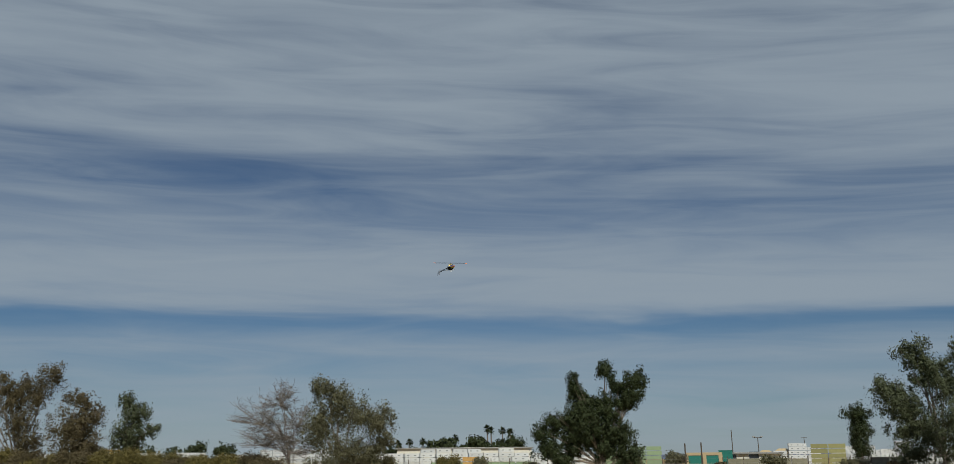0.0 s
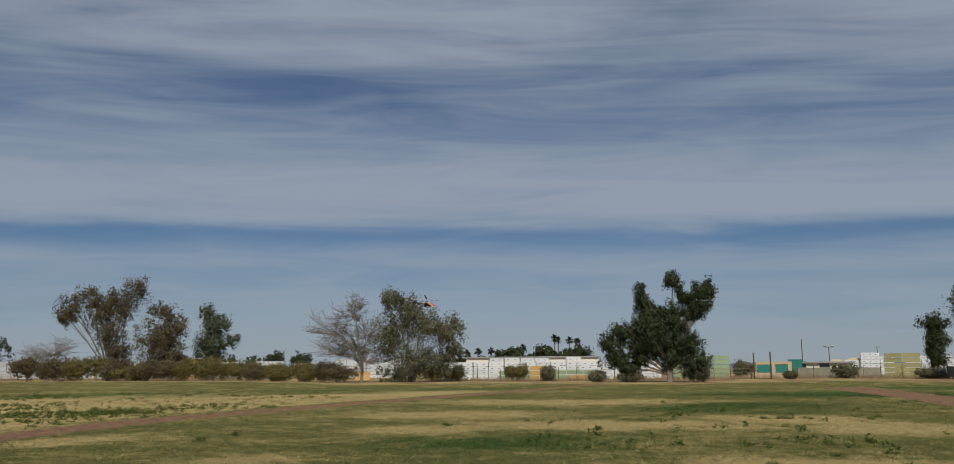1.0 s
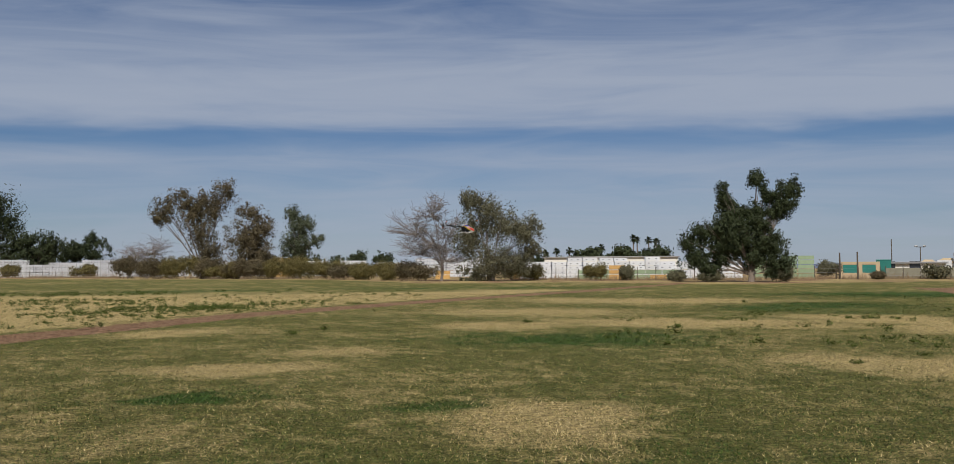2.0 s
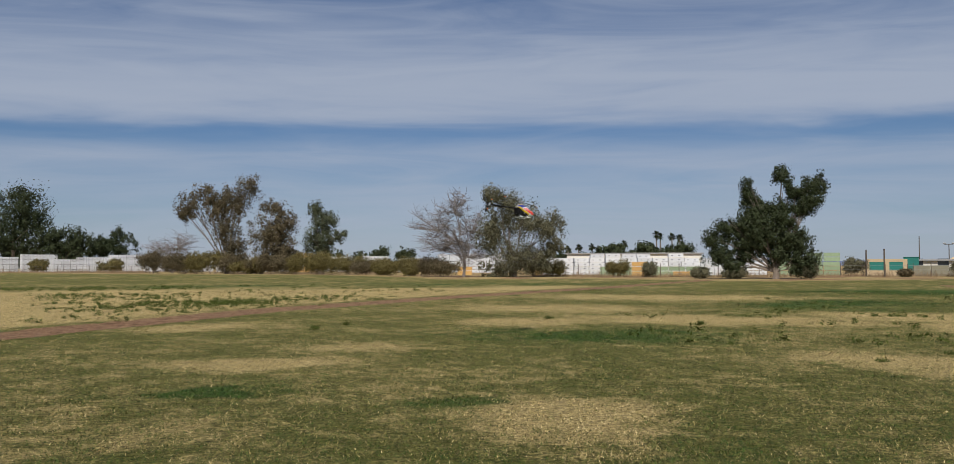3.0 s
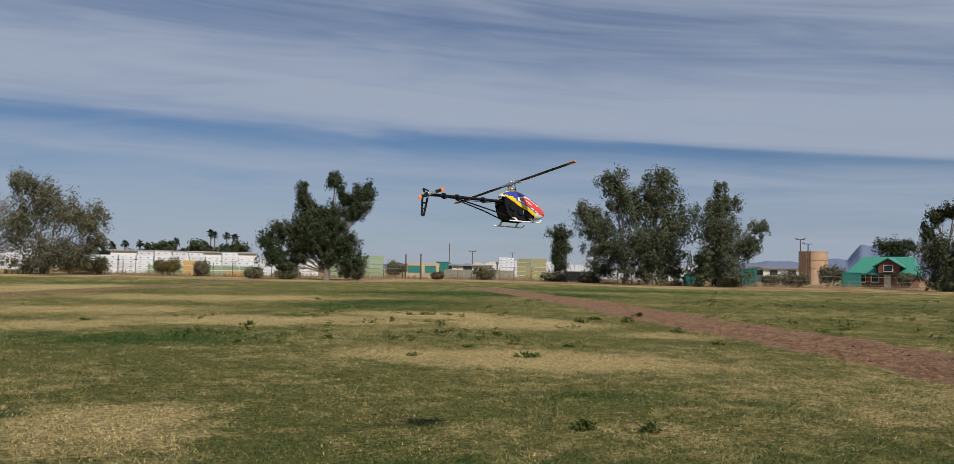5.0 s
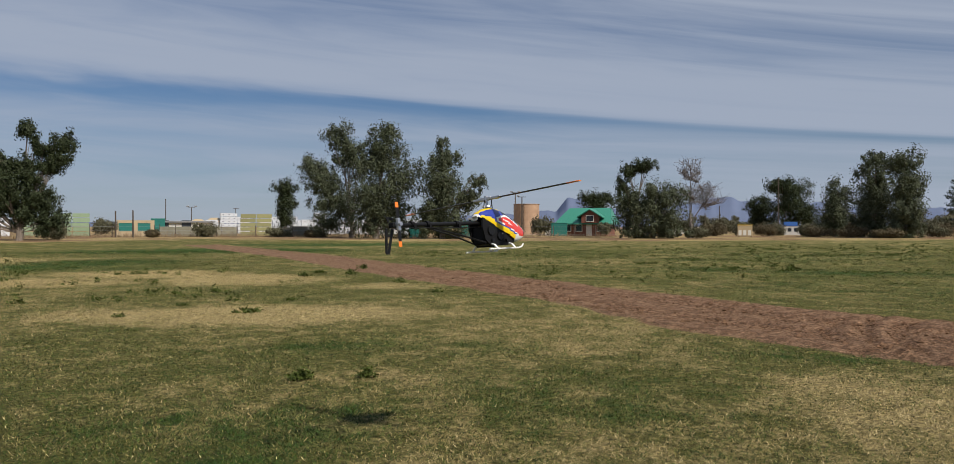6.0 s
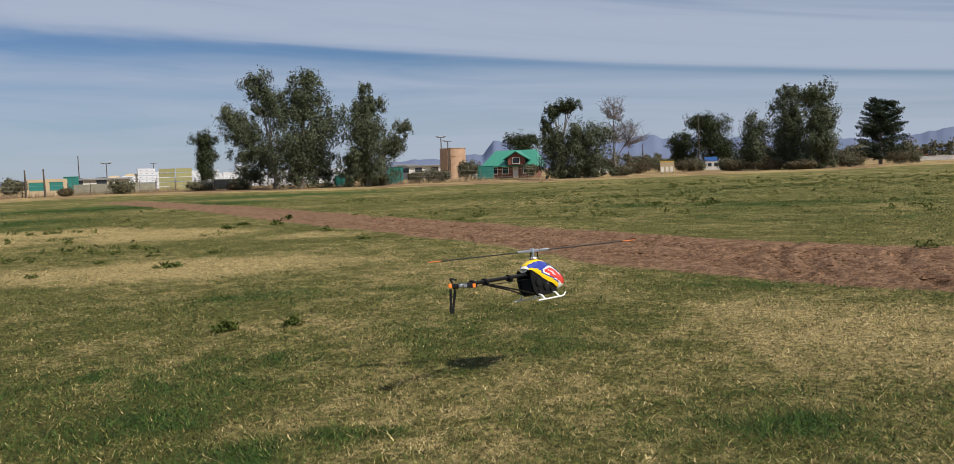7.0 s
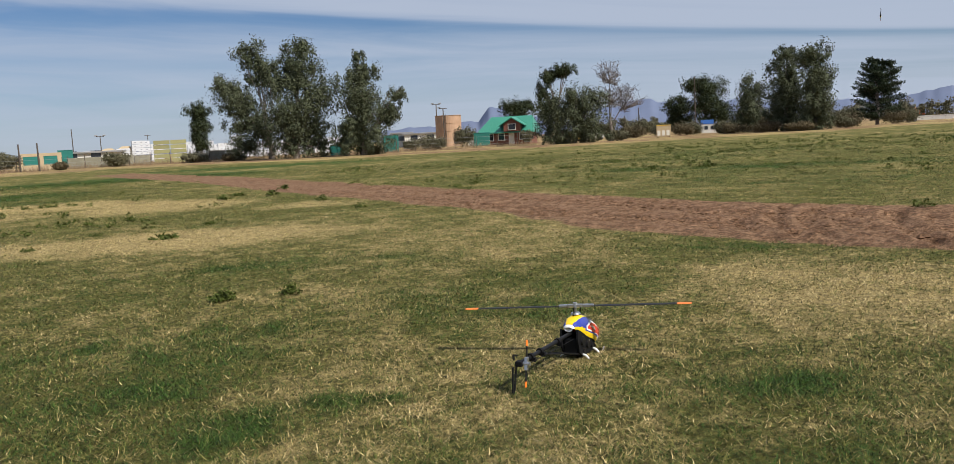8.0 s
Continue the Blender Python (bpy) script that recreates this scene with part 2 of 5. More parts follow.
def bare_tree(az, d, blobs, label, seed, girth=0.22, twigs=34, forks=9):
    rng = np.random.default_rng(seed)
    t = thing("bare_tree", at(az, d), label, "tree")
    bm = bmesh.new()
    limbs(bm, blobs, girth, rng, 2)
    part("trunk", bm, DEADWOOD, t)
    bm = bmesh.new()
    for u, w, ru, rw in blobs:
        for _ in range(twigs):
            e = rng.normal(size=3)
            e /= np.linalg.norm(e)
            a = Vector((u * 0.75, 0, w - rw * 0.5))
            b = Vector((u + e[0] * ru * 1.05, e[1] * ru * 0.9, w + e[2] * rw * 0.95))
            tube(bm, [a, (a + b) / 2 + Vector(rng.normal(size=3) * 0.15), b], [0.045, 0.035, 0.018], 3, False)
            for _ in range(forks):
                g = rng.normal(size=3) * np.array([ru, ru, rw]) * 0.3
                g[2] = abs(g[2]) * 0.8
                s = a.lerp(b, rng.uniform(0.4, 1.0))
                c = s + Vector(g)
                tube(bm, [s, (s + c) / 2 + Vector(rng.normal(size=3) * 0.1), c], [0.03, 0.022, 0.013], 3, False)
    part("twig_crown", bm, DEADWOOD, t, "bare grey-brown twigs")
    return t


# ---- ground ----
TRACK = [(39.0, 68.0), (28.0, 38.0), (20.8, 21.5), (18.4, 15.2), (16.0, 9.7), (14.3, 6.1), (13.9, 3.2), (13.6, 0.0), (13.0, -12.0)]
PATH = [(-16.0, 8.0), (-11.6, 20.8), (-10.4, 24.7), (-8.5, 31.3), (-5.0, 38.5), (0.5, 48.9), (10.0, 65.0), (19.6, 84.0), (26.0, 96.0)]
EDGE = [(-60, 300), (-30, 290), (-20, 215), (-10, 186), (-2, 124), (10, 122), (19, 108), (30, 132), (42, 108), (50, 112), (58, 110), (66, 122), (75, 132), (80, 165), (110, 220)]
# bald, straw-coloured spots: x, y, half sizes along and across the line of sight, strength
STRAW = [(1.1, 9.7, 1.5, 1.2, 0.75), (7.9, 26.0, 2.4, 4.6, 1.0), (1.4, 25.7, 2.0, 2.2, 0.8), (14.0, 27.5, 2.6, 3.0, 0.9), (-3.6, 14.9, 0.8, 1.6, 0.8), (8.2, 14.4, 1.4, 2.4, 0.9), (9.2, 12.8, 1.5, 2.3, 0.9),
         (14.6, 23.0, 3.0, 2.6, 0.9), (15.6, 17.4, 1.6, 1.6, 0.7), (7.4, 2.0, 1.3, 1.6, 0.5), (-17.7, 39.0, 8.0, 7.0, 1.0), (-14.0, 30.0, 5.0, 3.5, 1.0), (-23.0, 52.0, 9.0, 10.0, 0.8), (-2.3, 17.8, 1.1, 1.6, 0.6), (-8.0, 23.4, 1.6, 2.0, 0.7), (10.0, 45.0, 4.0, 8.0, 0.7), (3.0, 34.0, 3.0, 5.0, 0.5), (6.5, 3.5, 4.0, 4.5, 0.22), (10.0, 7.0, 3.0, 3.0, 0.25), (8.5, 1.5, 2.0, 2.5, 0.6), (5.0, 4.0, 1.2, 1.0, 0.2)]
# lusher spots
LUSH = [(-3.7, 11.4, 0.6, 1.6, 0.9), (3.1, 20.7, 2.6, 4.2, 0.9), (16.9, 38.5, 4.5, 4.0, 1.0), (-0.3, 10.6, 0.5, 0.9, 0.8), (13.1, 35.8, 4.0, 3.0, 0.8), (30.5, 51.2, 8.0, 12.0, 1.0), (42.6, 28.4, 6.0, 12.0, 0.5), (7.2, 5.4, 0.8, 1.2, 0.5), (31.3, 10.3, 3.0, 10.0, 0.7), (48.0, 60.0, 8.0, 16.0, 0.9), (-20.0, 72.0, 9.0, 14.0, 0.6), (14.9, 31.0, 3.0, 3.0, 0.6), (0.0, 78.0, 8.0, 20.0, 0.6), (4.0, 6.0, 0.7, 1.5, 0.5), (3.0, 3.9, 0.35, 0.45, 0.9), (3.7, 3.5, 0.3, 0.4, 0.8), (5.3, 1.9, 0.3, 0.5, 0.8), (3.4, 5.2, 0.4, 0.6, 0.7), (4.6, 3.0, 0.5, 0.9, 0.35), (6.3, 4.6, 0.7, 1.4, 0.4), (10.6, 4.2, 0.4, 1.2, 0.55), (9.7, 2.4, 0.4, 0.8, 0.55), (7.5, 8.8, 0.8, 2.6, 0.5), (46.0, 24.0, 16.0, 18.0, 0.45), (24.0, 7.0, 5.0, 7.0, 0.5)]


def from_line(x, y, line):
    """Distance of places from a broken line."""
    best = np.full(x.shape, 1e9)
    for (ax, ay), (bx, by) in zip(line, line[1:]):
        dx, dy = bx - ax, by - ay
        k = np.clip(((x - ax) * dx + (y - ay) * dy) / (dx * dx + dy * dy), 0, 1)
        best = np.minimum(best, np.hypot(x - ax - k * dx, y - ay - k * dy))
    return best


def step(a, b, v):
    k = np.clip((v - a) / (b - a), 0, 1)
    return k * k * (3 - 2 * k)


def spots(x, y, table):
    out = np.zeros(x.shape)
    for cx, cy, along, across, power in table:
        d = math.hypot(cx, cy)
        ux, uy = cx / d, cy / d
        a = ((x - cx) * ux + (y - cy) * uy) / along
        b = ((x - cx) * uy - (y - cy) * ux) / across
        out = np.maximum(out, power * np.exp(-1.1 * (a * a + b * b) ** 1.4))
    return out


def grain(x, y, s, k=0):
    """Smooth random drift from -1 to 1; s: cells to the metre."""
    u, v = x * s + 31.7 * k, y * s - 17.3 * k
    i, j = np.floor(u), np.floor(v)
    fu, fv = u - i, v - j
    fu, fv = fu * fu * (3 - 2 * fu), fv * fv * (3 - 2 * fv)

    def corner(a, b):
        h = np.sin(a * 127.1 + b * 311.7 + k * 74.7) * 43758.5453
        return h - np.floor(h)

    low = corner(i, j) * (1 - fu) + corner(i + 1, j) * fu
    high = corner(i, j + 1) * (1 - fu) + corner(i + 1, j + 1) * fu
    return 2 * (low * (1 - fv) + high * fv) - 1


def wobble(x, y, s, k=0):
    """Two octaves of drift with waves of about 6 / s metres."""
    c, n = 0.8, 0.6
    a, b = c * x + n * y, c * y - n * x
    return 0.65 * grain(a, b, s * 0.32, k) + 0.35 * grain(b, a, s * 0.75, k + 3)


def sward(x, y):
    """How dry, how lush and how bare the ground is at places."""
    jx, jy = x + 0.5 * wobble(x, y, 1.9, 1), y + 0.5 * wobble(y, x, 1.7, 2)
    r, az = np.hypot(x, y), np.degrees(np.arctan2(x, y))
    patch = 0.5 + 0.5 * wobble(x, y, 3.0, 9)
    bald = spots(jx, jy, STRAW)
    dry = np.clip(bald * (0.8 + 0.35 * patch) + 0.21 + 0.22 * wobble(x, y, 0.55, 3) + 0.22 * wobble(x, y, 2.6, 5) + 0.4 * wobble(x, y, 15.0, 6), 0, 1)
    lush = np.clip(spots(jx, jy, LUSH) * (0.8 + 0.5 * patch) + 0.22 * wobble(x, y, 0.45, 7) + 0.12 * wobble(x, y, 3.4, 8) + 0.45 * wobble(x, y, 13.0, 2) - 0.1, 0, 1)
    # pale stubble beyond the narrow path, with green streaks further off
    beyond = np.interp(y, [q[1] for q in PATH], [q[0] for q in PATH]) - 1.2 - x
    stubble = step(0.0, 1.5, beyond) * step(78, 56, r + 9 * wobble(x, y, 0.5, 11)) * (y > 5)
    dry, lush = np.maximum(dry, stubble * (0.92 + 0.25 * wobble(x, y, 1.6, 13))), lush * (1 - 0.85 * stubble) * (1 - 0.8 * bald)
    edge = np.interp(az, [e[0] for e in EDGE], [e[1] for e in EDGE])
    j = 0.25 * wobble(x, y, 2.5, 4)
    t = from_line(x, y, TRACK)
    half = 1.75 + 0.9 * step(11, 2, y)
    bare = step(half + 0.25, half - 0.25, t + j)
    p = from_line(x, y, PATH)
    bare = np.maximum(bare, 0.85 * step(1.35, 0.8, p + j))
    rim = step(0.84, 0.9, r / edge + 0.04 * wobble(x, y, 0.3, 2))
    dry, lush = np.maximum(dry, 0.9 * rim), lush * (1 - rim)
    bare = np.maximum(bare, (0.45 + 0.3 * wobble(x, y, 0.8, 4)) * rim)
    return dry, lush, bare, t, p


def ground_material():
    m = bpy.data.materials.new("field")
    m.use_nodes = True
    nt = m.node_tree
    N, L = nt.nodes.new, nt.links.new
    b = nt.nodes["Principled BSDF"]
    b.inputs["Roughness"].default_value, b.inputs["Specular IOR Level"].default_value = 0.95, 0.15
    co = N("ShaderNodeTexCoord")

    def noise_of(scale, detail=6, rough=0.6):
        n = N("ShaderNodeTexNoise")
        n.inputs["Scale"].default_value, n.inputs["Detail"].default_value, n.inputs["Roughness"].default_value = scale, detail, rough
        L(co.outputs["Object"], n.inputs["Vector"])
        return n.outputs[0]

    def attribute(name):
        a = N("ShaderNodeAttribute")
        a.attribute_name = name
        return a.outputs["Fac"]

    def blend(fac, a, b2):
        x = N("ShaderNodeMix")
        x.data_type = "RGBA"
        L(fac, x.inputs["Factor"])
        for key, v in (("A", a), ("B", b2)):
            if isinstance(v, tuple):
                x.inputs[key].default_value = (*v, 1)
            else:
                L(v, x.inputs[key])
        return x.outputs["Result"]

    def add_noise(value, n, gain, lo=0.3, hi=0.7):
        a = N("ShaderNodeMath")
        a.operation = "MULTIPLY_ADD"
        L(n, a.inputs[0])
        a.inputs[1].default_value = gain
        L(value, a.inputs[2])
        r = N("ShaderNodeMapRange")
        r.interpolation_type = "SMOOTHSTEP"
        L(a.outputs[0], r.inputs[0])
        r.inputs[1].default_value, r.inputs[2].default_value = lo + gain / 2, hi + gain / 2
        return r.outputs[0]

    fine, mid, tuft = noise_of(34, 8, 0.85), noise_of(3.2, 8, 0.7), noise_of(13, 6, 0.75)
    green = blend(mid, (0.06, 0.07, 0.012), (0.112, 0.104, 0.027))
    straw = blend(fine, (0.23, 0.175, 0.07), (0.4, 0.315, 0.145))
    lush = blend(mid, (0.024, 0.056, 0.006), (0.044, 0.074, 0.011))
    soil = blend(add_noise(mid, fine, 0.6, 0.35, 0.65), (0.12, 0.066, 0.037), (0.235, 0.142, 0.085))
    c = blend(add_noise(attribute("dry"), tuft, 1.0, 0.05, 0.85), green, straw)
    c = blend(add_noise(attribute("lush"), tuft, 0.8, 0.2, 0.85), c, lush)
    # bare crumbs between the tufts
    speck = N("ShaderNodeMapRange")
    L(fine, speck.inputs[0])
    speck.inputs[1].default_value, speck.inputs[2].default_value, speck.inputs[4].default_value = 0.52, 0.72, 0.4
    c = blend(speck.outputs[0], c, (0.11, 0.08, 0.04))
    c = blend(add_noise(attribute("bare"), mid, 0.5, 0.3, 0.6), c, soil)
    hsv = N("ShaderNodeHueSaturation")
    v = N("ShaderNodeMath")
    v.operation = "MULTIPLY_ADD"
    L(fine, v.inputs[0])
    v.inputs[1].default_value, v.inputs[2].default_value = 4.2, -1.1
    # hollows between the tufts: their shade put into the colour by noise
    hollow_shade = N("ShaderNodeMath")
    hollow_shade.operation = "MULTIPLY_ADD"
    L(tuft, hollow_shade.inputs[0])
    hollow_shade.inputs[1].default_value, hollow_shade.inputs[2].default_value = 4.2, -1.1
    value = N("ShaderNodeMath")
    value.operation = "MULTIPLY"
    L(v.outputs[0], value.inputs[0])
    L(hollow_shade.outputs[0], value.inputs[1])
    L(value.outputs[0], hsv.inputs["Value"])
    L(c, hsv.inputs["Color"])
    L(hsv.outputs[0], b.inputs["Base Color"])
    bp = N("ShaderNodeBump")
    bp.inputs["Distance"].default_value = 0.03
    L(fine, bp.inputs["Height"])
    L(bp.outputs[0], b.inputs["Normal"])
    return m


RUTS = [([(17.2, 4.9), (15.2, 4.75), (13.5, 4.2), (11.8, 3.3), (10.6, 2.2)], 0.05), ([(16.6, 4.2), (14.8, 4.1), (13.2, 3.6), (11.4, 2.7)], 0.06), ([(15.6, 5.3), (13.6, 4.9), (12.0, 3.9), (11.0, 3.2)], 0.035),
        ([(15.3, 2.9), (13.6, 2.4), (12.0, 1.8), (10.6, 1.0)], 0.07), ([(16.5, 2.0), (14.0, 1.4), (12.0, 0.6)], 0.05), ([(14.6, 3.9), (12.5, 2.3), (11.6, 1.2)], 0.03)]


def lift(x, y, t, p, bare):
    """Height of the ground: ruts and crumbled soil on the tracks, low berms at their sides."""
    near = step(70, 25, np.hypot(x, y))
    z = 0.012 * wobble(x, y, 3.1, 2) * bare + 0.02 * wobble(x, y, 9.0, 4) * bare * near + 0.028 * wobble(x, y, 26.0, 1) * bare * near
    z = z - 0.045 * np.exp(-((t - 0.75) / 0.22) ** 2) + 0.05 * np.exp(-((t - 1.9) / 0.3) ** 2) * (0.6 + 0.4 * wobble(x, y, 2.2, 9))
    z = z - 0.03 * np.exp(-((p - 0.5) / 0.2) ** 2)
    # wheel ruts where the track swings round
    for line, deep in RUTS:
        d = from_line(x, y, line) + 0.05 * wobble(x, y, 5.0, 3)
        z = z - 1.1 * deep * np.exp(-(d / 0.11) ** 2) * bare + 0.35 * deep * np.exp(-((d - 0.25) / 0.09) ** 2) * bare
    return z


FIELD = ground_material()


def ground():
    az = np.radians(np.concatenate([np.arange(-46, 100, 0.33), np.arange(100, 314, 4.0)]))
    r = np.concatenate([[0.02], np.geomspace(1.0, 60, 310), np.geomspace(62, 330, 70), [500, 900, 1800, 4500]])
    R, AZ = np.meshgrid(r, az, indexing="ij")
    x, y = R * np.sin(AZ), R * np.cos(AZ)
    dry, lush, bare, t, p = sward(x, y)
    z = lift(x, y, t, p, bare) * (R > 1.5)
    n = len(az)
    i = np.arange(len(r) - 1)[:, None] * n + np.arange(n)[None]
    j = np.arange(len(r) - 1)[:, None] * n + (np.arange(n)[None] + 1) % n
    faces = np.stack([i, j, j + n, i + n], -1).reshape(-1, 4)[:, ::-1]
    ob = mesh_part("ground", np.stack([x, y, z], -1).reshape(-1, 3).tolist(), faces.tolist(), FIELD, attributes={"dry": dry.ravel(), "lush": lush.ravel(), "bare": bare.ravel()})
    ob.data.shade_smooth()
    tagged(ob, "patchy mown field, green and straw, with bare soil tracks", "ground", kind="structure")


ground()


def blade_material():
    m = bpy.data.materials.new("grass_blade")
    m.use_nodes = True
    nt = m.node_tree
    N, L = nt.nodes.new, nt.links.new
    b = nt.nodes["Principled BSDF"]
    b.inputs["Roughness"].default_value, b.inputs["Specular IOR Level"].default_value = 0.7, 0.2
    a = N("ShaderNodeAttribute")
    a.attribute_name = "tone"
    ramp = N("ShaderNodeValToRGB")
    stops = [(0.0, (0.03, 0.066, 0.011)), (0.3, (0.075, 0.094, 0.02)), (0.55, (0.16, 0.138, 0.044)), (0.8, (0.31, 0.235, 0.105)), (1.0, (0.46, 0.37, 0.19))]
    while len(ramp.color_ramp.elements) < len(stops):
        ramp.color_ramp.elements.new(0.5)
    for e, (p, c) in zip(ramp.color_ramp.elements, stops):
        e.position, e.color = p, (*c, 1)
    L(a.outputs["Fac"], ramp.inputs[0])
    geo, hsv, v = N("ShaderNodeNewGeometry"), N("ShaderNodeHueSaturation"), N("ShaderNodeMath")
    v.operation = "MULTIPLY_ADD"
    L(geo.outputs["Random Per Island"], v.inputs[0])
    v.inputs[1].default_value, v.inputs[2].default_value = 1.5, 0.25
    L(v.outputs[0], hsv.inputs["Value"])
    L(ramp.outputs[0], hsv.inputs["Color"])
    L(hsv.outputs[0], b.inputs["Base Color"])
    return m


BLADE = blade_material()


def grass(tufts=210000, seed=11):
    """Short mown tufts, single blades near, coarser sprays further off."""
    r = np.random.default_rng(seed)
    d = np.exp(r.uniform(np.log(3.2), np.log(60), tufts))
    az = np.radians(r.uniform(-34, 86, tufts))
    x, y = d * np.sin(az), d * np.cos(az)
    dry, lush, bare, t, p = sward(x, y)
    keep = (r.uniform(size=tufts) > bare * 1.15) & (r.uniform(-1, 1.0, tufts) < 0.55 + 0.9 * wobble(x, y, 8.0, 12))
    x, y, d, dry, lush = (v[keep] for v in (x, y, d, dry, lush))
    k = 6
    n = len(x) * k
    X, Y, D = np.repeat(x, k), np.repeat(y, k), np.repeat(d, k)
    spread = 0.03 + 0.005 * D
    X, Y = X + r.normal(size=n) * spread, Y + r.normal(size=n) * spread
    local = 0.6 * wobble(X, Y, 7.0, 3) + 0.4 * wobble(X, Y, 20.0, 6)
    tone = np.clip(0.24 + 0.66 * np.repeat(dry, k) - 0.5 * np.repeat(lush, k) + 0.4 * local + 0.32 * r.normal(size=n), 0, 1)
    h = (0.008 + 0.02 * r.uniform(size=n) ** 2 + 0.014 * np.repeat(lush, k)) * (1 + 0.012 * D)
    w = (0.0014 + 0.00036 * D) * r.uniform(0.7, 1.3, n)
    a, lean = r.uniform(0, 2 * np.pi, n), r.uniform(0.4, 3.0, n)
    z = lift(X, Y, from_line(X, Y, TRACK), from_line(X, Y, PATH), np.zeros(n)) - 0.003
    c, s = np.cos(a), np.sin(a)
    v = np.stack([np.stack([X - s * w, Y + c * w, z], -1), np.stack([X + s * w, Y - c * w, z], -1), np.stack([X + c * h * lean, Y + s * h * lean, z + h], -1)], 1).reshape(-1, 3)
    me = bpy.data.meshes.new("grass")
    me.vertices.add(3 * n)
    me.vertices.foreach_set("co", v.ravel())
    me.loops.add(3 * n)
    me.loops.foreach_set("vertex_index", np.arange(3 * n))
    me.polygons.add(n)
    me.polygons.foreach_set("loop_start", np.arange(0, 3 * n, 3))
    me.attributes.new("tone", "FLOAT", "POINT").data.foreach_set("value", np.repeat(tone, 3))
    me.update()
    me.validate()
    me.materials.append(BLADE)
    tagged(new("grass", me), "short mown grass, green mixed with straw", "grass", kind="stuff")


grass()

WEED = material("weed_leaf", (0.052, 0.078, 0.015), 0.7, vary=0.3, scale=8, island=0.3, second=(0.085, 0.1, 0.026), spec=0.08)


def weed_leaves(r, x, y, w, h, n):
    """Small leaves that fill a low, ragged dome."""
    verts, faces = [], []
    shoots = [(r.uniform(0, math.tau), r.uniform(0.05, 0.85), r.uniform(0.45, 1.1)) for _ in range(max(4, n // 7))]
    for a, q, tall in shoots:  # stems from the root
        i = len(verts)
        tip = (x + math.cos(a) * q * w, y + math.sin(a) * q * w, h * tall * (1.0 - 0.7 * q * q))
        verts += [(x, y, 0.0), (x + 0.04 * w, y, 0.0), tip]
        faces.append((i, i + 1, i + 2))
    for _ in range(n):
        a, q, tall = r.choice(shoots)
        px, py = x + math.cos(a) * q * w + r.gauss(0, 0.12) * w, y + math.sin(a) * q * w + r.gauss(0, 0.12) * w
        pz = max(0.015, h * tall * (1.05 - 0.7 * q * q) * r.uniform(0.15, 1.0))
        u = Vector((r.gauss(0, 1), r.gauss(0, 1), r.gauss(0.3, 0.6))).normalized()
        v = u.cross(Vector((r.gauss(0, 0.5), r.gauss(0, 0.5), 1))).normalized()
        l = w * r.uniform(0.09, 0.19)
        i = len(verts)
        for e in (-l * u, 0.4 * l * v, l * u, -0.4 * l * v):
            verts.append((px + e.x, py + e.y, max(0.004, pz + e.z)))
        faces.append((i, i + 1, i + 2, i + 3))
    return verts, faces


def weed(x, y, w, h, seed, n=70):
    v, f = weed_leaves(random.Random(seed), 0, 0, w, h, n)
    ob = mesh_part("weed", v, f, WEED)
    ob.location = (x, y, 0)
    tagged(ob, "dark green leafy weed in mown grass", "weed", "weeds in the mown grass")


for k, (az, d, w, h) in enumerate(((41.5, 9.25, 0.14, 0.13), (37.2, 9.2, 0.17, 0.12), (33.3, 16.6, 0.32, 0.1), (25.4, 16.4, 0.14, 0.12), (36.6, 28.0, 0.3, 0.2), (39.6, 29.0, 0.3, 0.22), (37.5, 30.0, 0.35, 0.12), (-8.5, 24.6, 0.22, 0.16), (29.2, 18.3, 0.15, 0.1), (31.0, 22.0, 0.2, 0.12), (36.0, 19.0, 0.2, 0.12), (68.1, 33.0, 0.4, 0.3), (81.0, 16.0, 0.2, 0.2),
                                  (-10.6, 23.0, 0.2, 0.12), (5.0, 27.0, 0.2, 0.14), (14.8, 25.0, 0.25, 0.12), (43.0, 24.5, 0.25, 0.2), (45.5, 21.0, 0.2, 0.15), (40.4, 33.0, 0.35, 0.2))):
    weed(d * math.sin(radians(az)), d * math.cos(radians(az)), w, h, 300 + k, 420 if d < 12 else 150)


